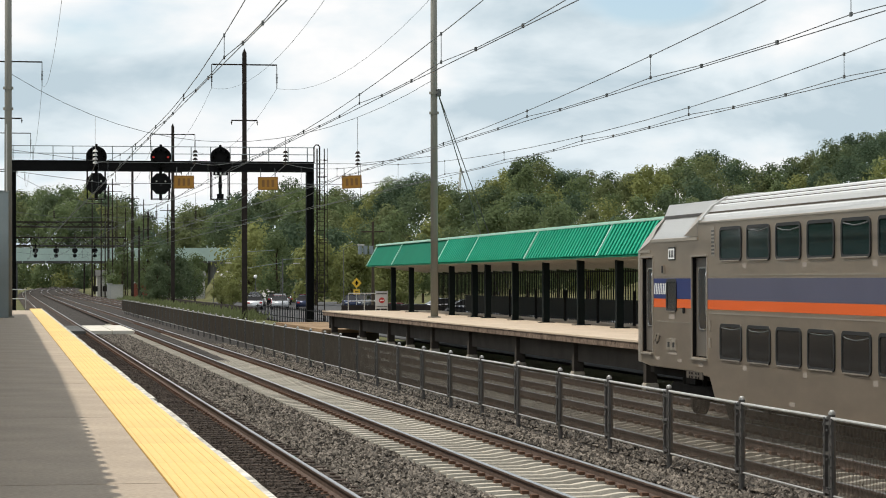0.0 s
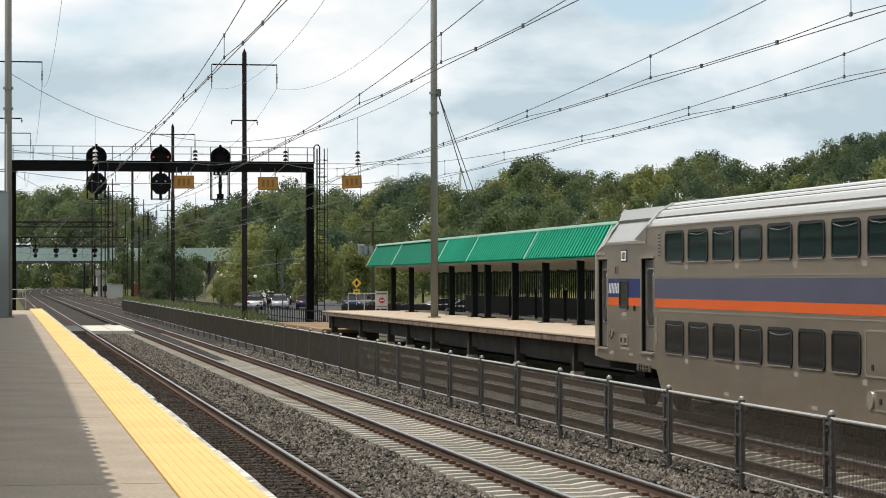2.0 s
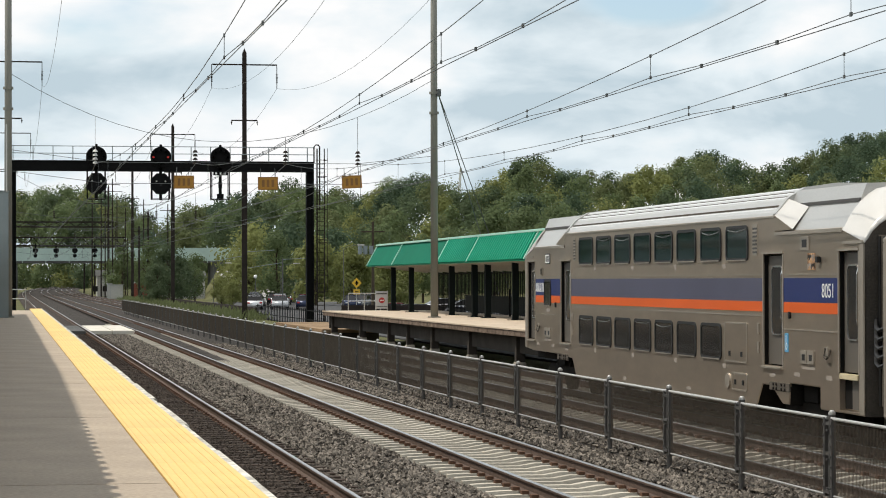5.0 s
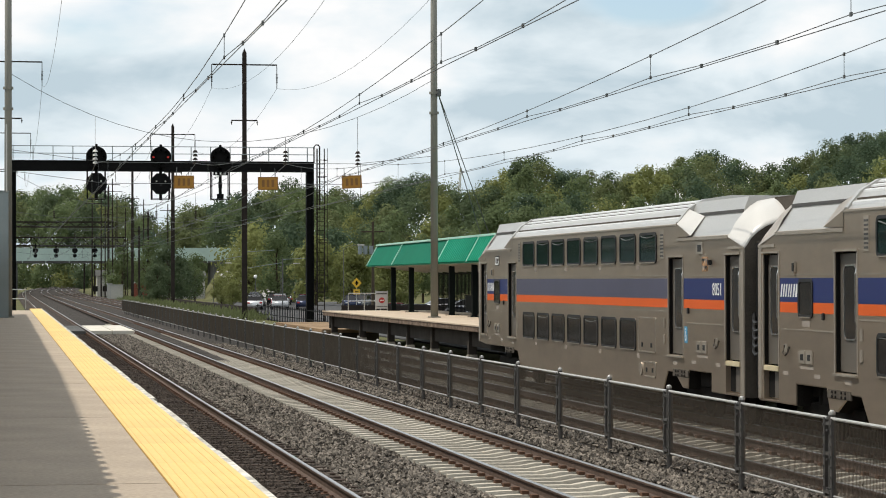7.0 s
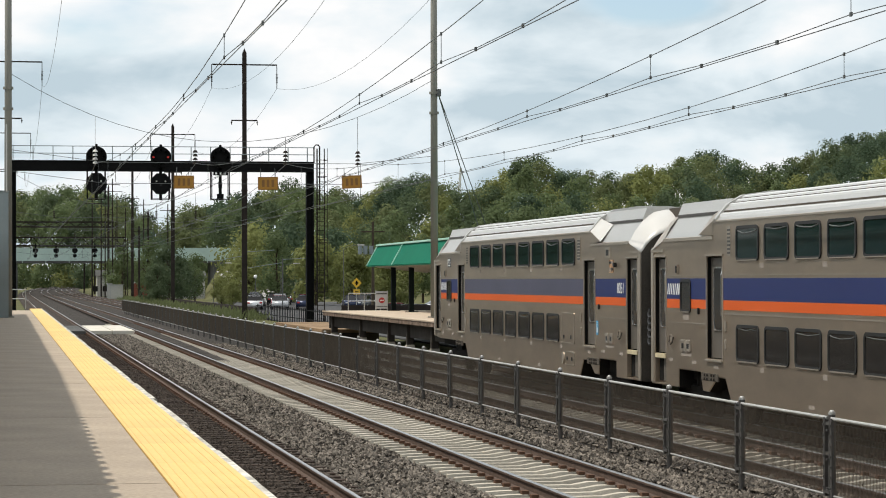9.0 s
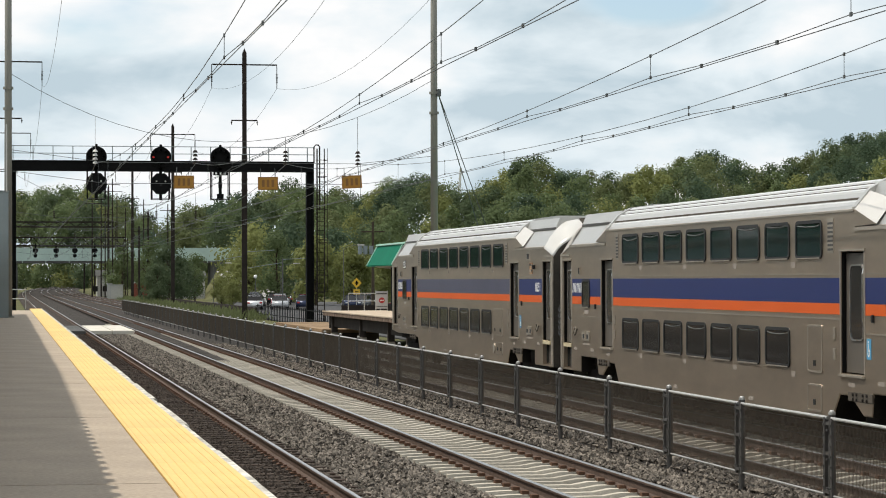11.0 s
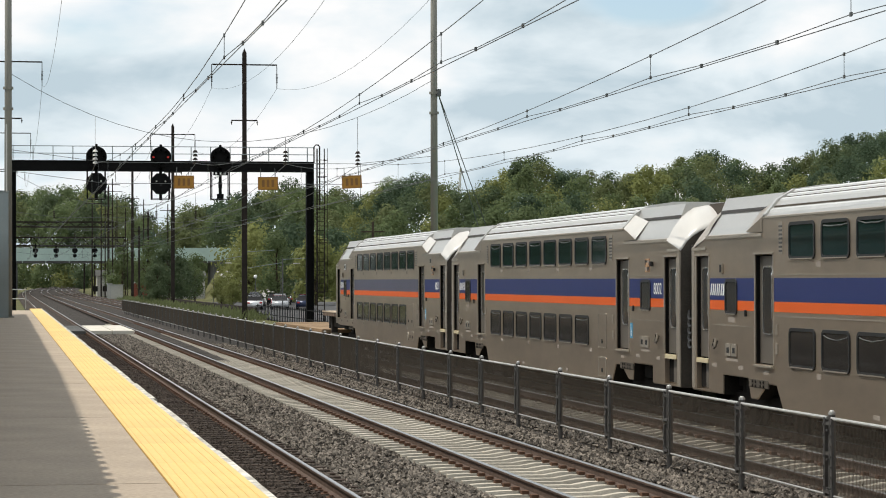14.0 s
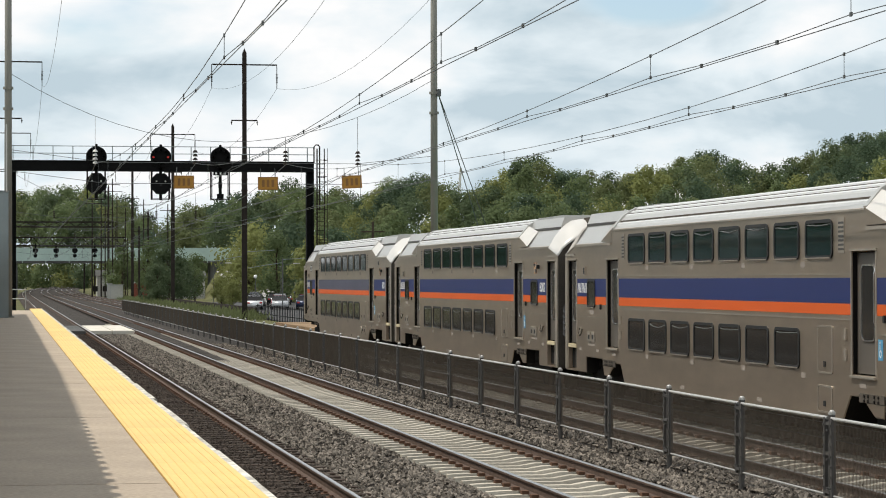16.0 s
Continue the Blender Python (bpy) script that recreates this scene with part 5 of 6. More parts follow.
def make_line_side():
    catenary_pole(17.83, POLE_Y[0], 1.12, True)
    catenary_pole(0.045, POLE_Y[0], PZ, True)
    for y in POLE_Y[1:]:
        catenary_pole(18.4 if y < 200 else 18.97, y, -0.45, False)
        catenary_pole(0.1, y, -0.45, False)
    # slender masts further down the line
    for u, d, top in ((163, 430, 17.2), (179, 425, 17.0), (186, 455, 16.8), (199, 440, 20.9), (207, 500, 20.5), (222, 520, 18.0), (254, 470, 18.2), (297, 415, 15.6), (149, 640, 24.0)):
        fm = thing("line_mast", "slender dark steel mast beside the distant tracks", "mast", group="distant line masts", at=pose(bearing(u, d), d, -0.6))
        r = 0.13 if d < 600 else 0.2
        part("shaft", Build().tube((0, 0, 0), (0, 0, top + 0.6), r, r * 0.7, n=8), BROWN_STEEL, fm)
        part("bracket", Build().box(-1.3, 1.3, -0.05, 0.05, top - 0.5, top - 0.38), BROWN_STEEL, fm)
        part("foot", Build().box(-0.3, 0.3, -0.3, 0.3, 0.0, 0.25), BROWN_STEEL, fm)
    jk = thing("pole_casing", "blue grey steel casing round the foot of the pole", "casing", at=pose(-0.145, 101.4, PZ))
    part("shell", Build().box(-0.22, 0.205, -0.22, 0.22, 0.0, 5.15, bevel=0.02), BOX_GREY, jk)
    part("conduit", Build().tube((0.12, -0.25, 5.15), (0.12, -0.25, 7.9), 0.03, n=8), GALV, jk)
    part("lid", Build().box(-0.25, 0.235, -0.25, 0.25, 5.15, 5.19), BOX_GREY, jk)
    # guy wires of the platform pole
    gw = thing("guy_wire", "steel guy wires braced from the grey pole", "guy wire")
    for dx in (0.0, 0.35):
        part("wire", Build().tube((17.98, 101.9, 10.65), (28.0 + dx * 2.2, 135.0 - dx, -0.45), 0.022, n=6), WIRE, gw)
    part("clamp", Build().box(17.93, 18.1, 101.8, 102.0, 10.5, 10.8), WIRE, gw)
    contact_line(T1, 56.5, 0.0014, 6.50, 6.37, 41.0, 9.6, "overhead wires above the track beside the near platform")
    contact_line(T2, 71.9, 0.00066, 6.63, 6.56, 43.4, 10.4, "overhead wires above the concrete-tie track")
    contact_line(T3, 70.0, 0.00057, 6.36, 6.29, 42.95, 10.7, "overhead wires above the track behind the fence")
    contact_line(T4, 57.9, 0.00105, 6.40, 6.20, 41.2, 10.0, "overhead wires above the train's track")
    for y in POLE_Y[:4]:
        cross_span(y)
    tl = thing("feeder_wires", "thin feeder wires strung between the pole arms", "overhead wire")
    for px in ((17.83, 18.4, 18.97, 18.97), (0.045, 0.1, 0.1, 0.1)):
        for dx, z, d in ((-2.57, 17.85, 2.2), (2.57, 17.85, 2.2)):
            ys = (8.0,) + POLE_Y[:4]
            xs = (px[0],) + px
            for i in range(4):
                part("wire", Build().chain(sag((xs[i] + dx, ys[i], z), (xs[i + 1] + dx, ys[i + 1], z), d), 0.005 + 0.00003 * ys[i + 1], n=5), WIRE, tl)
    for x, z, t in ((7.22, 6.80, 0), (10.72, 6.76, -1), (14.25, 6.84, -3)):
        amber_sign(x, 101.6, z, t)
    signal_bridge(170.0, 0.1, 21.12, 10.62, ((6.05, True, False), (10.46, True, True), (14.58, False, False)))
    lattice_bridge(400.0, 0.2, 19.0, 8.35, 9.7, (4.5, 7.8, 10.8, 14.0))
    lattice_bridge(455.0, -0.5, 19.4, 12.6, 13.5, ())


# ---------------------------------------------------------------- distance: overpass, woods, car park


def make_overpass():
    ov = thing("road_overpass", "road bridge with a pale green screen across the tracks", "bridge")
    y = 480.0
    part("girder", Build().box(-6.0, 70, y, y + 9, 6.1, 6.55), BRIDGE_GREY, ov)
    for k in range(17):
        x = -6.0 + 4.47 * k
        p = part("screen_panel", Build().box(x + 0.06, x + 4.41, y - 0.15, y - 0.05, 6.55, 9.05), OVER_GREEN, ov)
        part("screen_post", Build().box(x - 0.08, x + 0.06, y - 0.2, y, 6.2, 9.35), OVER_GREEN, p)
    part("pier", Build().box(0.5, 2.0, y + 0.5, y + 8, -0.5, 6.1), BRIDGE_GREY, ov)
    for x in (26, 40):
        part("pier", Build().box(x - 0.6, x + 0.6, y + 1, y + 8, -0.5, 6.1), BRIDGE_GREY, ov)
    part("abutment", Build().box(-40, -6, y, y + 9, -0.5, 6.2), BRIDGE_GREY, ov)


SKY_U = (-80, 30, 70, 110, 150, 200, 240, 262, 274, 292, 306, 330, 360, 400, 440, 500, 520, 545, 590, 620, 650, 680, 740, 765, 800, 835, 862, 900, 930, 960, 985, 1020, 1060, 1100, 1130, 1180, 1200, 1225, 1250, 1275, 1290, 1303, 1320, 1345, 1375, 1420, 1450, 1520, 1568, 1700)
SKY_Y = (345, 345, 338, 330, 330, 345, 365, 382, 412, 412, 384, 366, 362, 350, 346, 331, 322, 336, 331, 345, 350, 325, 314, 320, 331, 346, 325, 300, 276, 282, 300, 305, 308, 322, 298, 296, 290, 272, 264, 280, 290, 278, 296, 300, 297, 275, 258, 240, 233, 222)


def bearing(u, d):
    """The spot in the plan at that share of the view's width, d metres along the line."""
    a = (u - 784.0) / 4323.0
    return d * math.tan(YAW + math.atan(a))


def crown(rng, height, width, quads, leaf):
    """Vertices and quads of a crown: many small leaf clumps on uneven boughs."""
    boughs = []
    n = rng.integers(22, 32)
    for i in range(n):
        t = (i + rng.random()) / n
        rad = width * 0.5 * math.sin(math.pi * (0.18 + 0.78 * t)) ** 0.8
        a = rng.random() * 6.283
        rr = rad * (0.25 + 0.6 * rng.random())
        boughs.append((rr * math.cos(a), rr * math.sin(a), height * (0.18 + 0.72 * t), width * (0.10 + 0.13 * rng.random())))
    boughs.append((0, 0, height * 0.93, width * 0.13))
    bs = np.array(boughs)
    pick = rng.choice(len(bs), quads, p=bs[:, 3] ** 2 / (bs[:, 3] ** 2).sum())
    d = rng.normal(size=(quads, 3))
    d /= np.linalg.norm(d, axis=1)[:, None]
    r = bs[pick, 3] * (0.62 + 0.48 * rng.random(quads))
    d[:, 2] *= 0.85
    c = bs[pick, :3] + d * r[:, None]
    nrm = d + np.array((0, 0, 0.3)) + rng.normal(size=(quads, 3)) * 0.3
    nrm /= np.linalg.norm(nrm, axis=1)[:, None]
    s = np.cross(nrm, rng.normal(size=(quads, 3)))
    s /= np.linalg.norm(s, axis=1)[:, None]
    t = np.cross(nrm, s)
    sz = (leaf * (0.5 + 0.9 * rng.random(quads)))[:, None]
    s, t = s * sz, t * sz * 0.7
    # leaves are shaded with their bough, so that a bough reads as one soft mass
    soft = d + np.array((0, 0, 0.25)) + rng.normal(size=(quads, 3)) * 0.14
    soft /= np.linalg.norm(soft, axis=1)[:, None]
    return np.stack([c - s, c - t * 0.9, c + s * 1.1, c + t], 1), soft


def mesh_quads(name, quads, materials, index=None, normals=None):
    me = bpy.data.meshes.new(name)
    n = len(quads)
    me.from_pydata(quads.reshape(-1, 3).tolist(), [], np.arange(4 * n).reshape(n, 4).tolist())
    for m in materials:
        me.materials.append(m)
    if index is not None:
        me.polygons.foreach_set("material_index", index)
    if normals is not None:
        soft = me.attributes.new("custom_normal", "FLOAT_VECTOR", "POINT")
        soft.data.foreach_set("vector", np.repeat(normals, 4, axis=0).astype(np.float32).ravel())
    return me


def tree_kinds():
    kinds = []
    for i, (h, w, m) in enumerate(((13, 10, 0), (11, 9, 1), (14, 9, 0), (9, 8, 2))):
        rng = np.random.default_rng(40 + i)
        t = Build().tube((0, 0, -1.5), (0.1, 0.1, h * 0.4), 0.28, 0.18, n=8).tube((0.1, 0.1, h * 0.4), (0, 0, h * 0.8), 0.18, 0.06, n=6)
        for k in range(6):
            a = k * 1.1
            t.tube((0.05, 0.05, h * (0.25 + 0.08 * k)), (w * 0.28 * math.cos(a), w * 0.28 * math.sin(a), h * (0.42 + 0.08 * k)), 0.09, 0.03, n=5)
        q, nr = crown(rng, h, w, 5200, 0.20)
        kinds.append((t.mesh("trunk", BARK), mesh_quads("crown", q, [LEAVES[m]], None, nr)))
    return kinds


def make_trees():
    kinds = tree_kinds()
    rnd = random.Random(11)

    def plant(k, x, y, z, s, label):
        tr = thing("tree", label, "tree", group="trees beside the car park", at=pose(x, y, z, 0, 0, rnd.uniform(0, 360)))
        tr.scale = (s, s, s * rnd.uniform(0.9, 1.1))
        part("trunk", kinds[k][0], None, tr)
        part("crown", kinds[k][1], None, tr)
    green, dark, yel = "leafy green broadleaf tree", "dense dark green broadleaf tree", "yellow green broadleaf tree turning early"
    # singled out beside the line
    for u, d, s, k in ((300, 322, 0.72, 1), (278, 318, 0.5, 1), (322, 330, 0.55, 1), (392, 300, 0.42, 3), (412, 296, 0.34, 3), (345, 380, 0.6, 0), (265, 420, 0.75, 0), (216, 440, 0.8, 2)):
        plant(k, bearing(u, d), d, -0.6, s, (green, dark, green, yel)[k])
    u = 440.0
    while u < 1640:
        d = rnd.uniform(275, 345)
        k = rnd.choice((0, 0, 1, 2, 2, 3)) if u > 720 else rnd.choice((0, 3, 3))
        plant(k, bearing(u, d), d, -1.0 + max(0.0, (u - 700) * 0.004), rnd.uniform(0.75, 1.0), (green, dark, green, yel)[k])
        u += rnd.uniform(48, 78)
    # the wooded hillside
    rng = np.random.default_rng(8)
    qs, ns, ms = [], [], []
    for d, share, ulo, wide in ((395, 0.60, 455, 12), (450, 0.71, 450, 12), (520, 0.82, -70, 12), (580, 0.90, -70, 12), (650, 0.96, -70, 13), (720, 1.0, -70, 13)):
        u = ulo
        last = share > 0.95
        while u < 1660:
            dd = d + rng.uniform(-25, 25)
            sky = np.interp(u, SKY_U, SKY_Y)
            top = 2.7 + (495 - sky) / 4323.0 * dd * share * (rng.uniform(1.02, 1.08) if last and u > 640 else rng.uniform(0.99, 1.05) if last else rng.uniform(0.96, 1.08))
            h = rng.uniform(9, 13) if last else rng.uniform(12, 17)
            if top < h * 0.5:
                h = max(8.0, top + 3)
            q, nr = crown(rng, h, wide * rng.uniform(0.8, 1.25), 2300, 0.315)
            q += np.array((bearing(u, dd), dd, top - h * 1.03))
            qs.append(q)
            ns.append(nr)
            ms.append(np.full(len(q), rng.choice((0, 1, 2, 3, 4), p=(0.28, 0.22, 0.12, 0.18, 0.20))))
            u += rng.uniform(0.7, 1.15) * (0.45 if last else 0.6) * wide * 4323 / d
    # low growth beyond the overpass
    for d in (640, 960, 1050):
        u = -70
        while u < 470:
            if d > 700 or u > 200 or u < 20:
                q, nr = crown(rng, 11, 13, 1500, 0.45)
                q += np.array((bearing(u, d), d + rng.uniform(-20, 20), -1.5))
                qs.append(q)
                ns.append(nr)
                ms.append(np.full(len(q), rng.choice((0, 1, 2))))
            u += 8.0 * 4323 / d
    tagged(new("wooded_hillside", mesh_quads("wooded_hillside", np.concatenate(qs), LEAVES, np.concatenate(ms), np.concatenate(ns))), "dense broadleaf woods covering the far hillside", "woods", kind="stuff")
    # unseen woods added behind the near platform: they close that side and darken window reflections
    qs, ns = [], []
    for i in range(40):
        q, nr = crown(rng, 16, 12, 700, 0.7)
        q += np.array((-26 - 14 * rng.random(), -60 + 11 * i + 4 * rng.random(), -1.5))
        qs.append(q)
        ns.append(nr)
    tagged(new("trackside_woods", mesh_quads("trackside_woods", np.concatenate(qs), [LEAVES[1]], None, np.concatenate(ns))), "unseen woods added to darken the train window reflections", "woods", kind="stuff")
    # rough growth along the line
    qs = []
    for i in range(1100):
        x, y = 17.2 + rng.random() * 2.6, 190 + rng.random() ** 1.2 * 200
        n = 7
        h = 0.15 + 0.6 * rng.random()
        c = np.array((x + bend(y), y, -0.45)) + rng.normal(size=(n, 3)) * np.array((0.35, 0.35, 0.0)) + np.array((0, 0, 1)) * (h * rng.random((n, 1)))
        a = rng.random(n) * 6.28
        s = np.stack([np.cos(a), np.sin(a), rng.normal(size=n) * 0.2], 1) * 0.05
        t = np.stack([rng.normal(size=n) * 0.15, rng.normal(size=n) * 0.15, np.ones(n)], 1) * 0.28
        qs.append(np.stack([c - s, c + s, c + s * 0.3 + t, c - s * 0.3 + t], 1))
    tagged(new("tall_weeds", mesh_quads("tall_weeds", np.concatenate(qs), [LEAVES[3]])), "tall yellow green weeds along the track", "weeds", kind="stuff")


CAR_PAINT = [mat("car paint " + n, c, 0.25, metal=0.2, vary=0.03) for n, c in
             (("white", (0.75, 0.75, 0.75)), ("silver", (0.45, 0.46, 0.47)), ("dark blue", (0.02, 0.03, 0.07)), ("black", (0.02, 0.02, 0.02)), ("red", (0.25, 0.03, 0.03)), ("grey", (0.16, 0.17, 0.18)))]


def parked_car(paint, word):
    ca = thing("parked_car", word + " parked car on the asphalt", "car", group="parked cars")
    prof = [(-2.2, 0.3), (-2.25, 0.62), (-2.1, 0.86), (-1.15, 0.96), (1.55, 0.98), (2.1, 0.92), (2.22, 0.6), (2.15, 0.3)]
    bm = bmesh.new()
    for s in (-0.88, 0.88):
        vs = [bm.verts.new((s, y, z)) for y, z in prof]
        bm.faces.new(vs if s < 0 else vs[::-1])
    bm.verts.ensure_lookup_table()
    n = len(prof)
    for i in range(n):
        j = (i + 1) % n
        bm.faces.new((bm.verts[i], bm.verts[n + i], bm.verts[n + j], bm.verts[j]))
    bmesh.ops.bevel(bm, geom=bm.edges[:], offset=0.06, segments=2, affect="EDGES")
    body = part("body", Build().take(bm), paint, ca, smooth=True)
    cab = Build()
    lo, hi = [(-0.82, -1.25), (0.82, -1.25), (0.82, 1.75), (-0.82, 1.75)], [(-0.62, -0.35), (0.62, -0.35), (0.62, 1.15), (-0.62, 1.15)]
    for i in range(4):
        j = (i + 1) % 4
        cab.face([(*lo[i], 0.95), (*lo[j], 0.95), (*hi[j], 1.44), (*hi[i], 1.44)])
    part("glasshouse", cab, GLASS_DK, ca, "dark tinted glass")
    part("roof", Build().box(-0.64, 0.64, -0.38, 1.18, 1.43, 1.48, bevel=0.02), paint, ca)
    for x in (-0.84, 0.84):
        for y in (-1.35, 1.4):
            w = part("wheel", Build().tube((x - 0.1, y, 0.32), (x + 0.1, y, 0.32), 0.32, n=16), RUBBER, ca)
            part("rim", Build().tube((x - 0.11, y, 0.32), (x + 0.11, y, 0.32), 0.19, n=10), GALV, w)
    for x in (-0.65, 0.65):
        part("headlight", Build().box(x - 0.16, x + 0.16, -2.27, -2.15, 0.62, 0.76, bevel=0.02), WHITE, ca)
        part("tail_light", Build().box(x - 0.14, x + 0.14, 2.1, 2.23, 0.66, 0.84, bevel=0.02), RED, ca)
    return ca


def make_car_park():
    tagged(part("car_park", Build().box(20.7, 49.5, 60, 348, -0.6, -0.40), ASPHALT), "asphalt car park behind the far platform", "car park", kind="structure")
    words = ("white", "silver", "dark blue", "black", "red", "grey")
    masters = [parked_car(p, w) for p, w in zip(CAR_PAINT, words)]
    rnd = random.Random(3)
    spots = []
    for d in (258, 268, 279, 292, 306, 322, 338):
        u = 446 + rnd.uniform(0, 14)
        while u < 548:
            spots.append((bearing(u, d), d + rnd.uniform(-1, 1), rnd.choice((0, 180)) - 7 + rnd.uniform(-4, 4)))
            u += 2.75 * 4323 / d
    for u, d in ((622, 262), (640, 266), (657, 270), (632, 290), (650, 294)):
        spots.append((bearing(u, d), d, rnd.choice((0, 180)) + rnd.uniform(-20, 20)))
    for k in range(9):
        spots.append((27.5 + rnd.uniform(-0.3, 0.3), 104 + 8.5 * k, 90 + rnd.uniform(-6, 6)))
        spots.append((38 + rnd.uniform(-0.3, 0.3), 130 + 10.5 * k, 270 + rnd.uniform(-6, 6)))
    for i, (x, y, a) in enumerate(spots):
        m = pose(x, y, -0.40, 0, 0, a)
        if i < 6:
            masters[i].matrix_basis = m
        else:
            copy_thing(masters[rnd.choice((0, 0, 1, 1, 2, 3, 4, 5))], m)
    # low dark wall between the line and the car park
    lw = tagged(new("boundary_wall"), "low dark weathered wall beside the car park", "wall", kind="structure")
    for k in range(18):
        y = 203 + 8.0 * k
        part("wall_panel", Build().box(20.3, 20.5, y + 0.03, y + 7.97, -0.6, 0.45), BROWN_STEEL, lw)
    part("end_wall", Build().box(20.4, 27.5, 150.0, 150.25, -0.6, 1.15), BROWN_STEEL, lw)
    pf = thing("boundary_fence", "black steel picket fence round the car park", "fence")
    pk = Build().box(-0.025, 0.025, -0.025, 0.025, -0.6, 0.75).mesh("picket", BLACK)
    for z in (0.0, 0.62):
        part("rail", Build().box(20.37, 20.43, 151, 203, z - 0.03, z + 0.03), BLACK, pf)
    for k in range(47):
        part("picket", pk, None, pf).location = (20.4, 151.2 + 1.1 * k, 0)
    # lamp posts and street furniture
    for u, d, h, side in ((608, 250, 6.3, 1), (452, 262, 3.4, 0), (497, 280, 4.6, 1), (541, 310, 5.2, 1), (378, 300, 4.8, 1)):
        x = bearing(u, d)
        lp = thing("street_lamp", "slender grey street lamp beside the car park", "street lamp", group="street lamps", at=pose(x, d, -0.45))
        part("pole", Build().tube((0, 0, 0), (0, 0, h), 0.05, 0.03, n=8), LAMP, lp)
        if side:
            part("arm", Build().chain([(0, 0, h), (0.5, 0, h + 0.35), (1.6, 0, h + 0.5)], 0.025, n=6), LAMP, lp)
            part("lamp_head", Build().box(1.4, 2.2, -0.14, 0.14, h + 0.43, h + 0.56, bevel=0.04), GALV, lp)
        else:
            part("globe", Build().ball((0, 0, h + 0.16), 0.2), WHITE, lp)
    for x, y, h in ((bearing(434, 250), 250.0, 9.2), (bearing(500, 248), 248.0, 8.0)):
        ma = thing("signal_mast", "grey street mast with a long arm", "mast", group="street masts", at=pose(x, y, -0.45))
        part("pole", Build().tube((0, 0, 0), (0, 0, h * 0.68), 0.06, n=8), LAMP, ma)
        part("arm", Build().tube((0, 0, h * 0.62), (-3.6, 0, h * 0.55), 0.03, n=6), BOX_GREY, ma)
        part("arm", Build().tube((0, 0, h * 0.66), (3.0, 0, h * 0.68), 0.03, n=6), BOX_GREY, ma)
    d = 225.0
    up = thing("utility_pole", "wooden utility pole with three grey transformers", "utility pole", at=pose(bearing(660, d), d, -0.45))
    part("pole", Build().tube((0, 0, 0), (0, 0, 8.6), 0.16, 0.11, n=10), BARK, up)
    part("cross_arm", Build().box(-1.1, 1.1, -0.06, 0.06, 7.6, 7.72), BARK, up)
    for k in (-0.75, -0.25, 0.3):
        part("transformer", Build().tube((k - 0.5, -0.25, 5.55), (k - 0.5, -0.25, 6.35), 0.2, n=12), BOX_GREY, up)
    sg = thing("warning_sign", "yellow diamond warning sign on a post", "sign", at=pose(bearing(631, 215), 215.0, -0.45))
    part("post", Build().tube((0, 0.05, 0), (0, 0.05, 3.1), 0.03, n=6), GALV, sg)
    part("plate", Build().prism([(0, 2.9 - 0.46), (0.46, 2.9), (0, 2.9 + 0.46), (-0.46, 2.9)], "y", -0.02, 0.02), mat("road sign yellow", (0.75, 0.45, 0.02), 0.5), sg)
    part("symbol", Build().box(-0.07, 0.07, -0.03, -0.021, 2.7, 3.1).box(-0.16, 0.16, -0.03, -0.021, 2.84, 2.96), BLACK, sg)
    part("plaque", Build().box(-0.28, 0.28, -0.02, 0.02, 1.9, 2.35, bevel=0.005), mat("plaque yellow", (0.70, 0.42, 0.03), 0.5), sg)
    part("arrow", Build().box(-0.16, 0.16, -0.03, -0.021, 2.08, 2.16), BLACK, sg)
    bd = thing("notice_board", "white notice board with a red no-entry disc", "notice board", at=pose(19.02, 124.6, 1.12))
    part("panel", Build().box(-0.31, 0.31, -0.03, 0.03, 0.12, 1.02, bevel=0.01), mat("notice white", (0.5, 0.5, 0.5), 0.5), bd)
    part("disc", Build().tube((0, -0.045, 0.55), (0, -0.031, 0.55), 0.15, n=24), RED, bd)
    part("bar", Build().box(-0.1, 0.1, -0.05, -0.046, 0.525, 0.575), WHITE, bd)
    part("bar", Build().box(-0.28, 0.28, -0.04, -0.031, 0.86, 0.92), STEEL_DK, bd)
    part("bar", Build().box(-0.28, 0.28, -0.04, -0.031, 0.22, 0.26), STEEL_DK, bd)
    for x in (-0.3, 0.3):
        part("leg", Build().tube((x, 0.04, 0), (x, 0.04, 1.05), 0.025, n=6), GALV, bd)
    rl = thing("handrail", "pale tubular handrail at the end of the far platform", "handrail")
    for z in (1.62, 2.02):
        part("rail", Build().tube((17.6, 126.9, z), (19.3, 126.9, z), 0.025, n=6), GALV, rl)
    for x in (17.6, 18.45, 19.3):
        part("post", Build().tube((x, 126.9, 1.12), (x, 126.9, 2.02), 0.025, n=6), GALV, rl)
    rn = thing("handrail", "pale tubular handrail at the end of the near platform", "handrail")
    for z in (1.75, 2.25):
        part("rail", Build().tube((-0.6, 133.4, z), (1.0, 133.4, z), 0.03, n=6), GALV, rn)
    for x in (-0.5, 0.98):
        part("post", Build().tube((x, 133.4, PZ), (x, 133.4, 2.25), 0.03, n=6), GALV, rn)
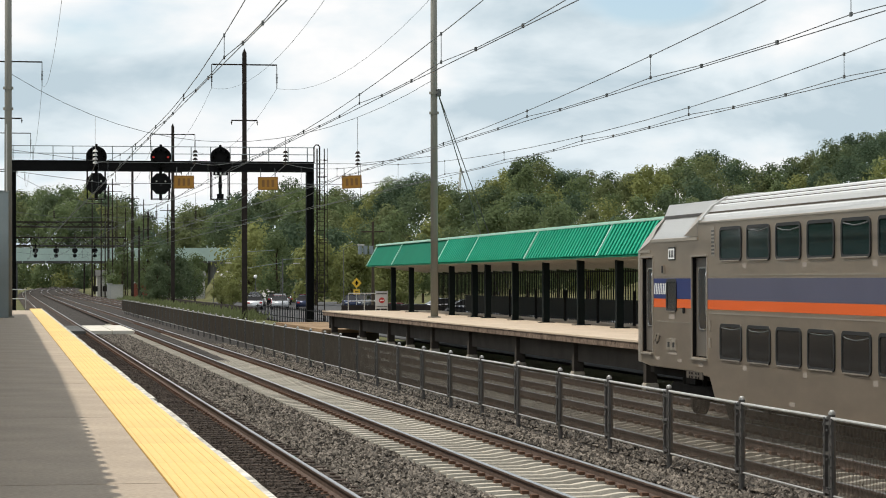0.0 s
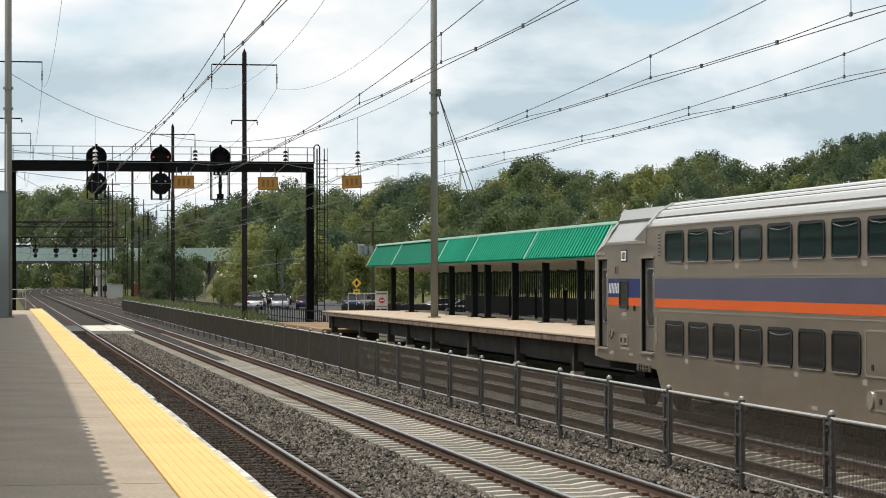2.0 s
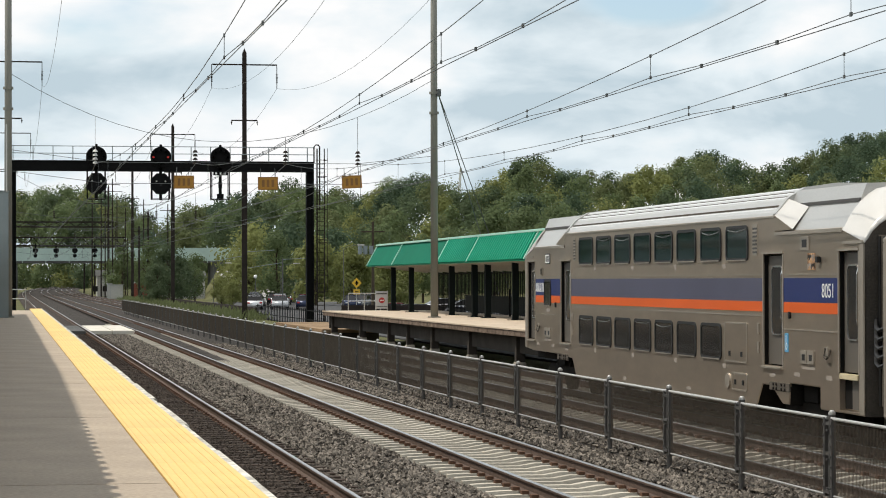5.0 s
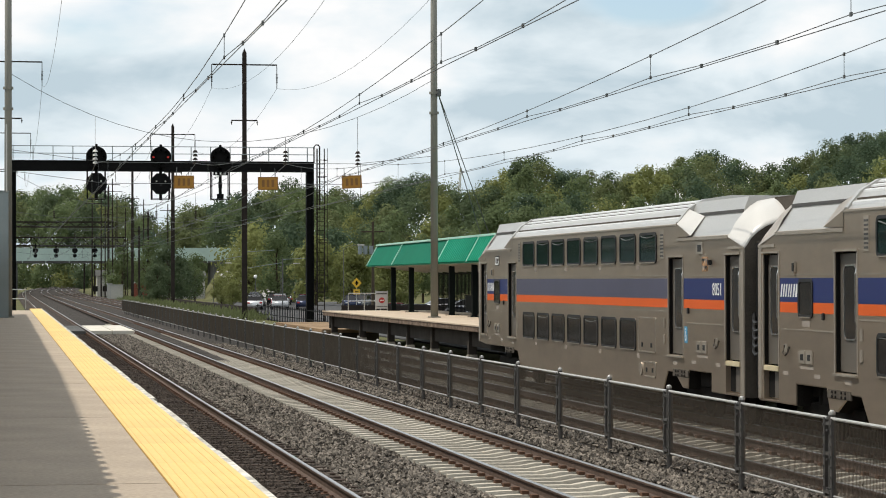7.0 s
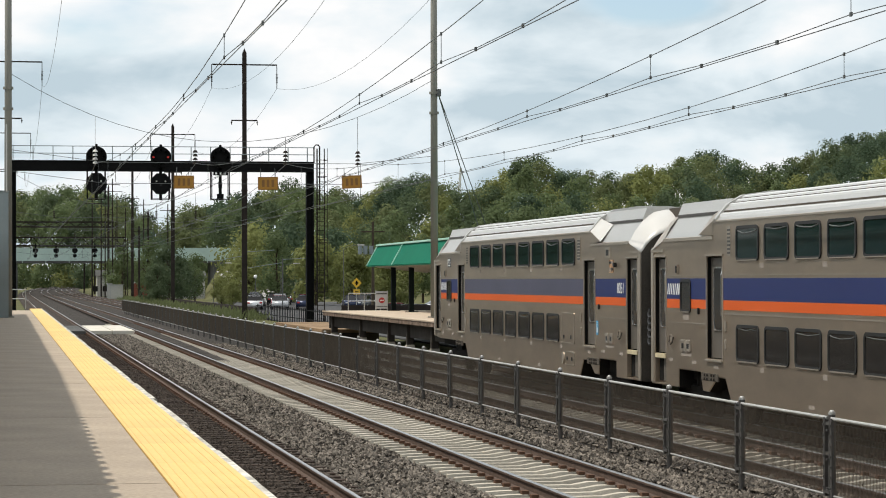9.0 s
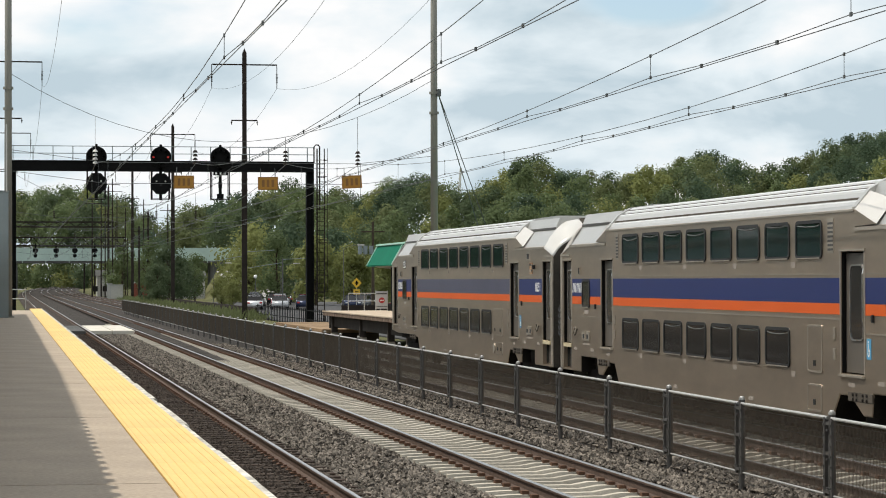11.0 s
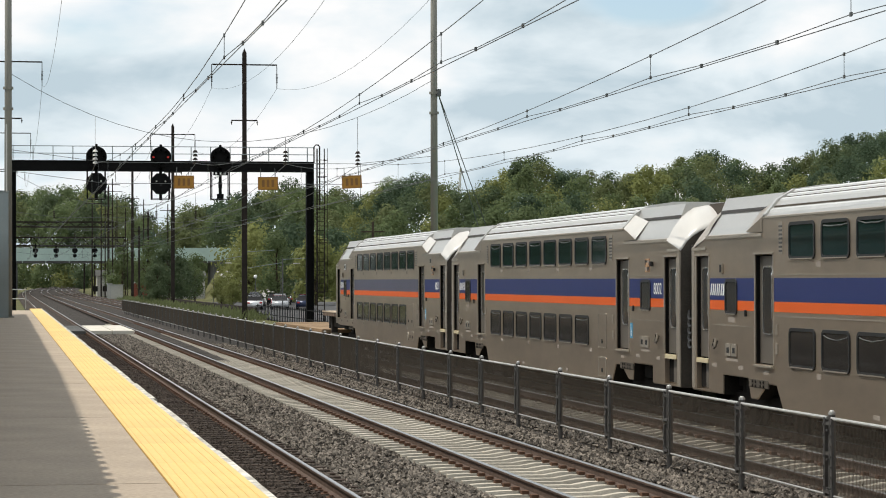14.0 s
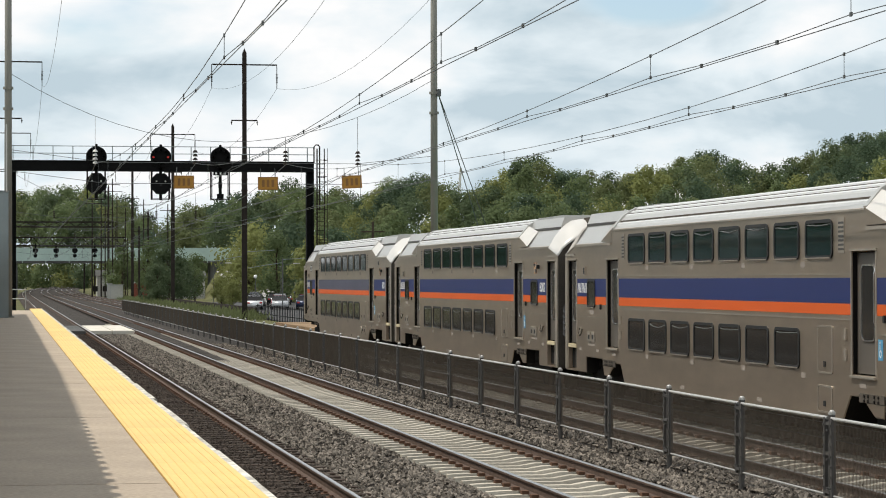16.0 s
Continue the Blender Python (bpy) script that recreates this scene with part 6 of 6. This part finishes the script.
    for u, d, w, h in ((206, 424, 2.2, 2.4), (194, 430, 0.9, 2.6), (325, 430, 7, 3.6), (185, 505, 3.2, 4.2)):
        if w < 3:
            cb = thing("relay_cabinet", "pale grey trackside relay cabinet", "cabinet", at=pose(bearing(u, d), d, -0.45))
            part("case", Build().box(-w / 2, w / 2, -0.5, 0.5, 0, h, bevel=0.03), mat("cabinet grey", (0.42, 0.42, 0.41), 0.6), cb)
            part("roof", Build().box(-w / 2 - 0.08, w / 2 + 0.08, -0.6, 0.6, h, h + 0.08), GALV, cb)
            part("door", Build().box(-w / 2 + 0.1, w / 2 - 0.1, -0.53, -0.5, 0.15, h - 0.15), GALV, cb)
        else:
            hs = thing("small_building", "pale low building behind the car park", "building", at=pose(bearing(u, d), d, -0.5))
            part("wall", Build().box(-w / 2, w / 2, -3, 3, 0, h), mat("pale render", (0.5, 0.48, 0.44), 0.9), hs)
            part("roof", Build().prism([(-3.4, h), (3.4, h), (0, h + 1.2)], "x", -w / 2 - 0.3, w / 2 + 0.3), BRIDGE_GREY, hs)
            for k in (-2, 0, 2):
                part("window", Build().box(k - 0.5, k + 0.5, -3.03, -2.98, 1.0, 2.1), GLASS_DK, hs)
    for u, d, h in ((262, 420, 15.0), (246, 400, 12.0)):
        sp = thing("line_pole", "slim dark steel pole beside the far tracks", "utility pole", group="far line poles", at=pose(bearing(u, d), d, -0.45))
        part("shaft", Build().box(-0.14, 0.14, -0.14, 0.14, 0, h), BROWN_STEEL, sp)
        part("cross_arm", Build().box(-0.9, 0.9, -0.06, 0.06, h - 1.0, h - 0.85), BROWN_STEEL, sp)
        part("cross_arm", Build().box(-0.6, 0.6, -0.06, 0.06, h - 3.2, h - 3.05), BROWN_STEEL, sp)
    rs = thing("trackside_shed", "small weathered red shed beside the far tracks", "shed", at=pose(bearing(247, 440), 440, -0.5))
    part("wall", Build().box(-1.3, 1.3, -1.5, 1.5, 0, 2.7), mat("weathered red boards", (0.22, 0.07, 0.05), 0.85, vary=0.3), rs)
    part("roof", Build().prism([(-1.5, 2.7), (1.5, 2.7), (1.5, 2.8), (0, 3.2), (-1.5, 2.8)], "y", -1.7, 1.7), GALV, rs)
    part("door", Build().box(-0.4, 0.4, -1.53, -1.50, 0.1, 2.0), BROWN_STEEL, rs)
    # pale road that climbs from the car park towards the overpass
    rd = Build()
    line = [(506, 335, -0.34), (480, 352, 0.1), (456, 372, 0.8), (438, 396, 1.9), (424, 424, 3.2), (414, 452, 4.4)]
    for (ua, da, za), (ub, db, zb) in zip(line, line[1:]):
        xa, xb = bearing(ua, da), bearing(ub, db)
        top = [(xa - 3.2, da, za), (xa + 3.2, da, za), (xb + 3.2, db, zb), (xb - 3.2, db, zb)]
        rd.face(top)
        for (p, q), out in (((top[0], top[3]), -3.0), ((top[1], top[2]), 3.0)):
            rd.face([p, q, (q[0] + out, q[1], -0.6), (p[0] + out, p[1], -0.6)], 1)
    tagged(part("road", rd, (mat("pale worn road", (0.36, 0.345, 0.32), 0.9, vary=0.12, scale=0.3), GRASS)), "pale worn road climbing from the car park", "road", kind="structure")
    cr = thing("tower_crane", "distant white lattice crane boom above the trees", "crane")
    for s in (-0.25, 0.25):
        part("chord", Build().tube((bearing(800, 900) + s, 900, -2), (bearing(816, 900) + s, 900, 44.5), 0.18, n=5), SOFFIT, cr)
    for k in range(12):
        a, c = k / 12, (k + 1) / 12
        xa, xb = bearing(800, 900), bearing(816, 900)
        part("lacing", Build().tube((xa + (xb - xa) * a - 0.25, 900, 20 + 24.5 * a), (xa + (xb - xa) * c + 0.25, 900, 20 + 24.5 * c), 0.12, n=4), SOFFIT, cr)


make_line_side()
make_overpass()
make_trees()
make_car_park()

make_tracks()


def motions():
    for i, car in enumerate(TRAIN):
        rows = []
        for k in range(33):
            t = 0.5 * k
            rows.append((t, pose(T4, 49.77 - CAR * i + run(t), 0.0)))
        walk(car, rows)


motions()
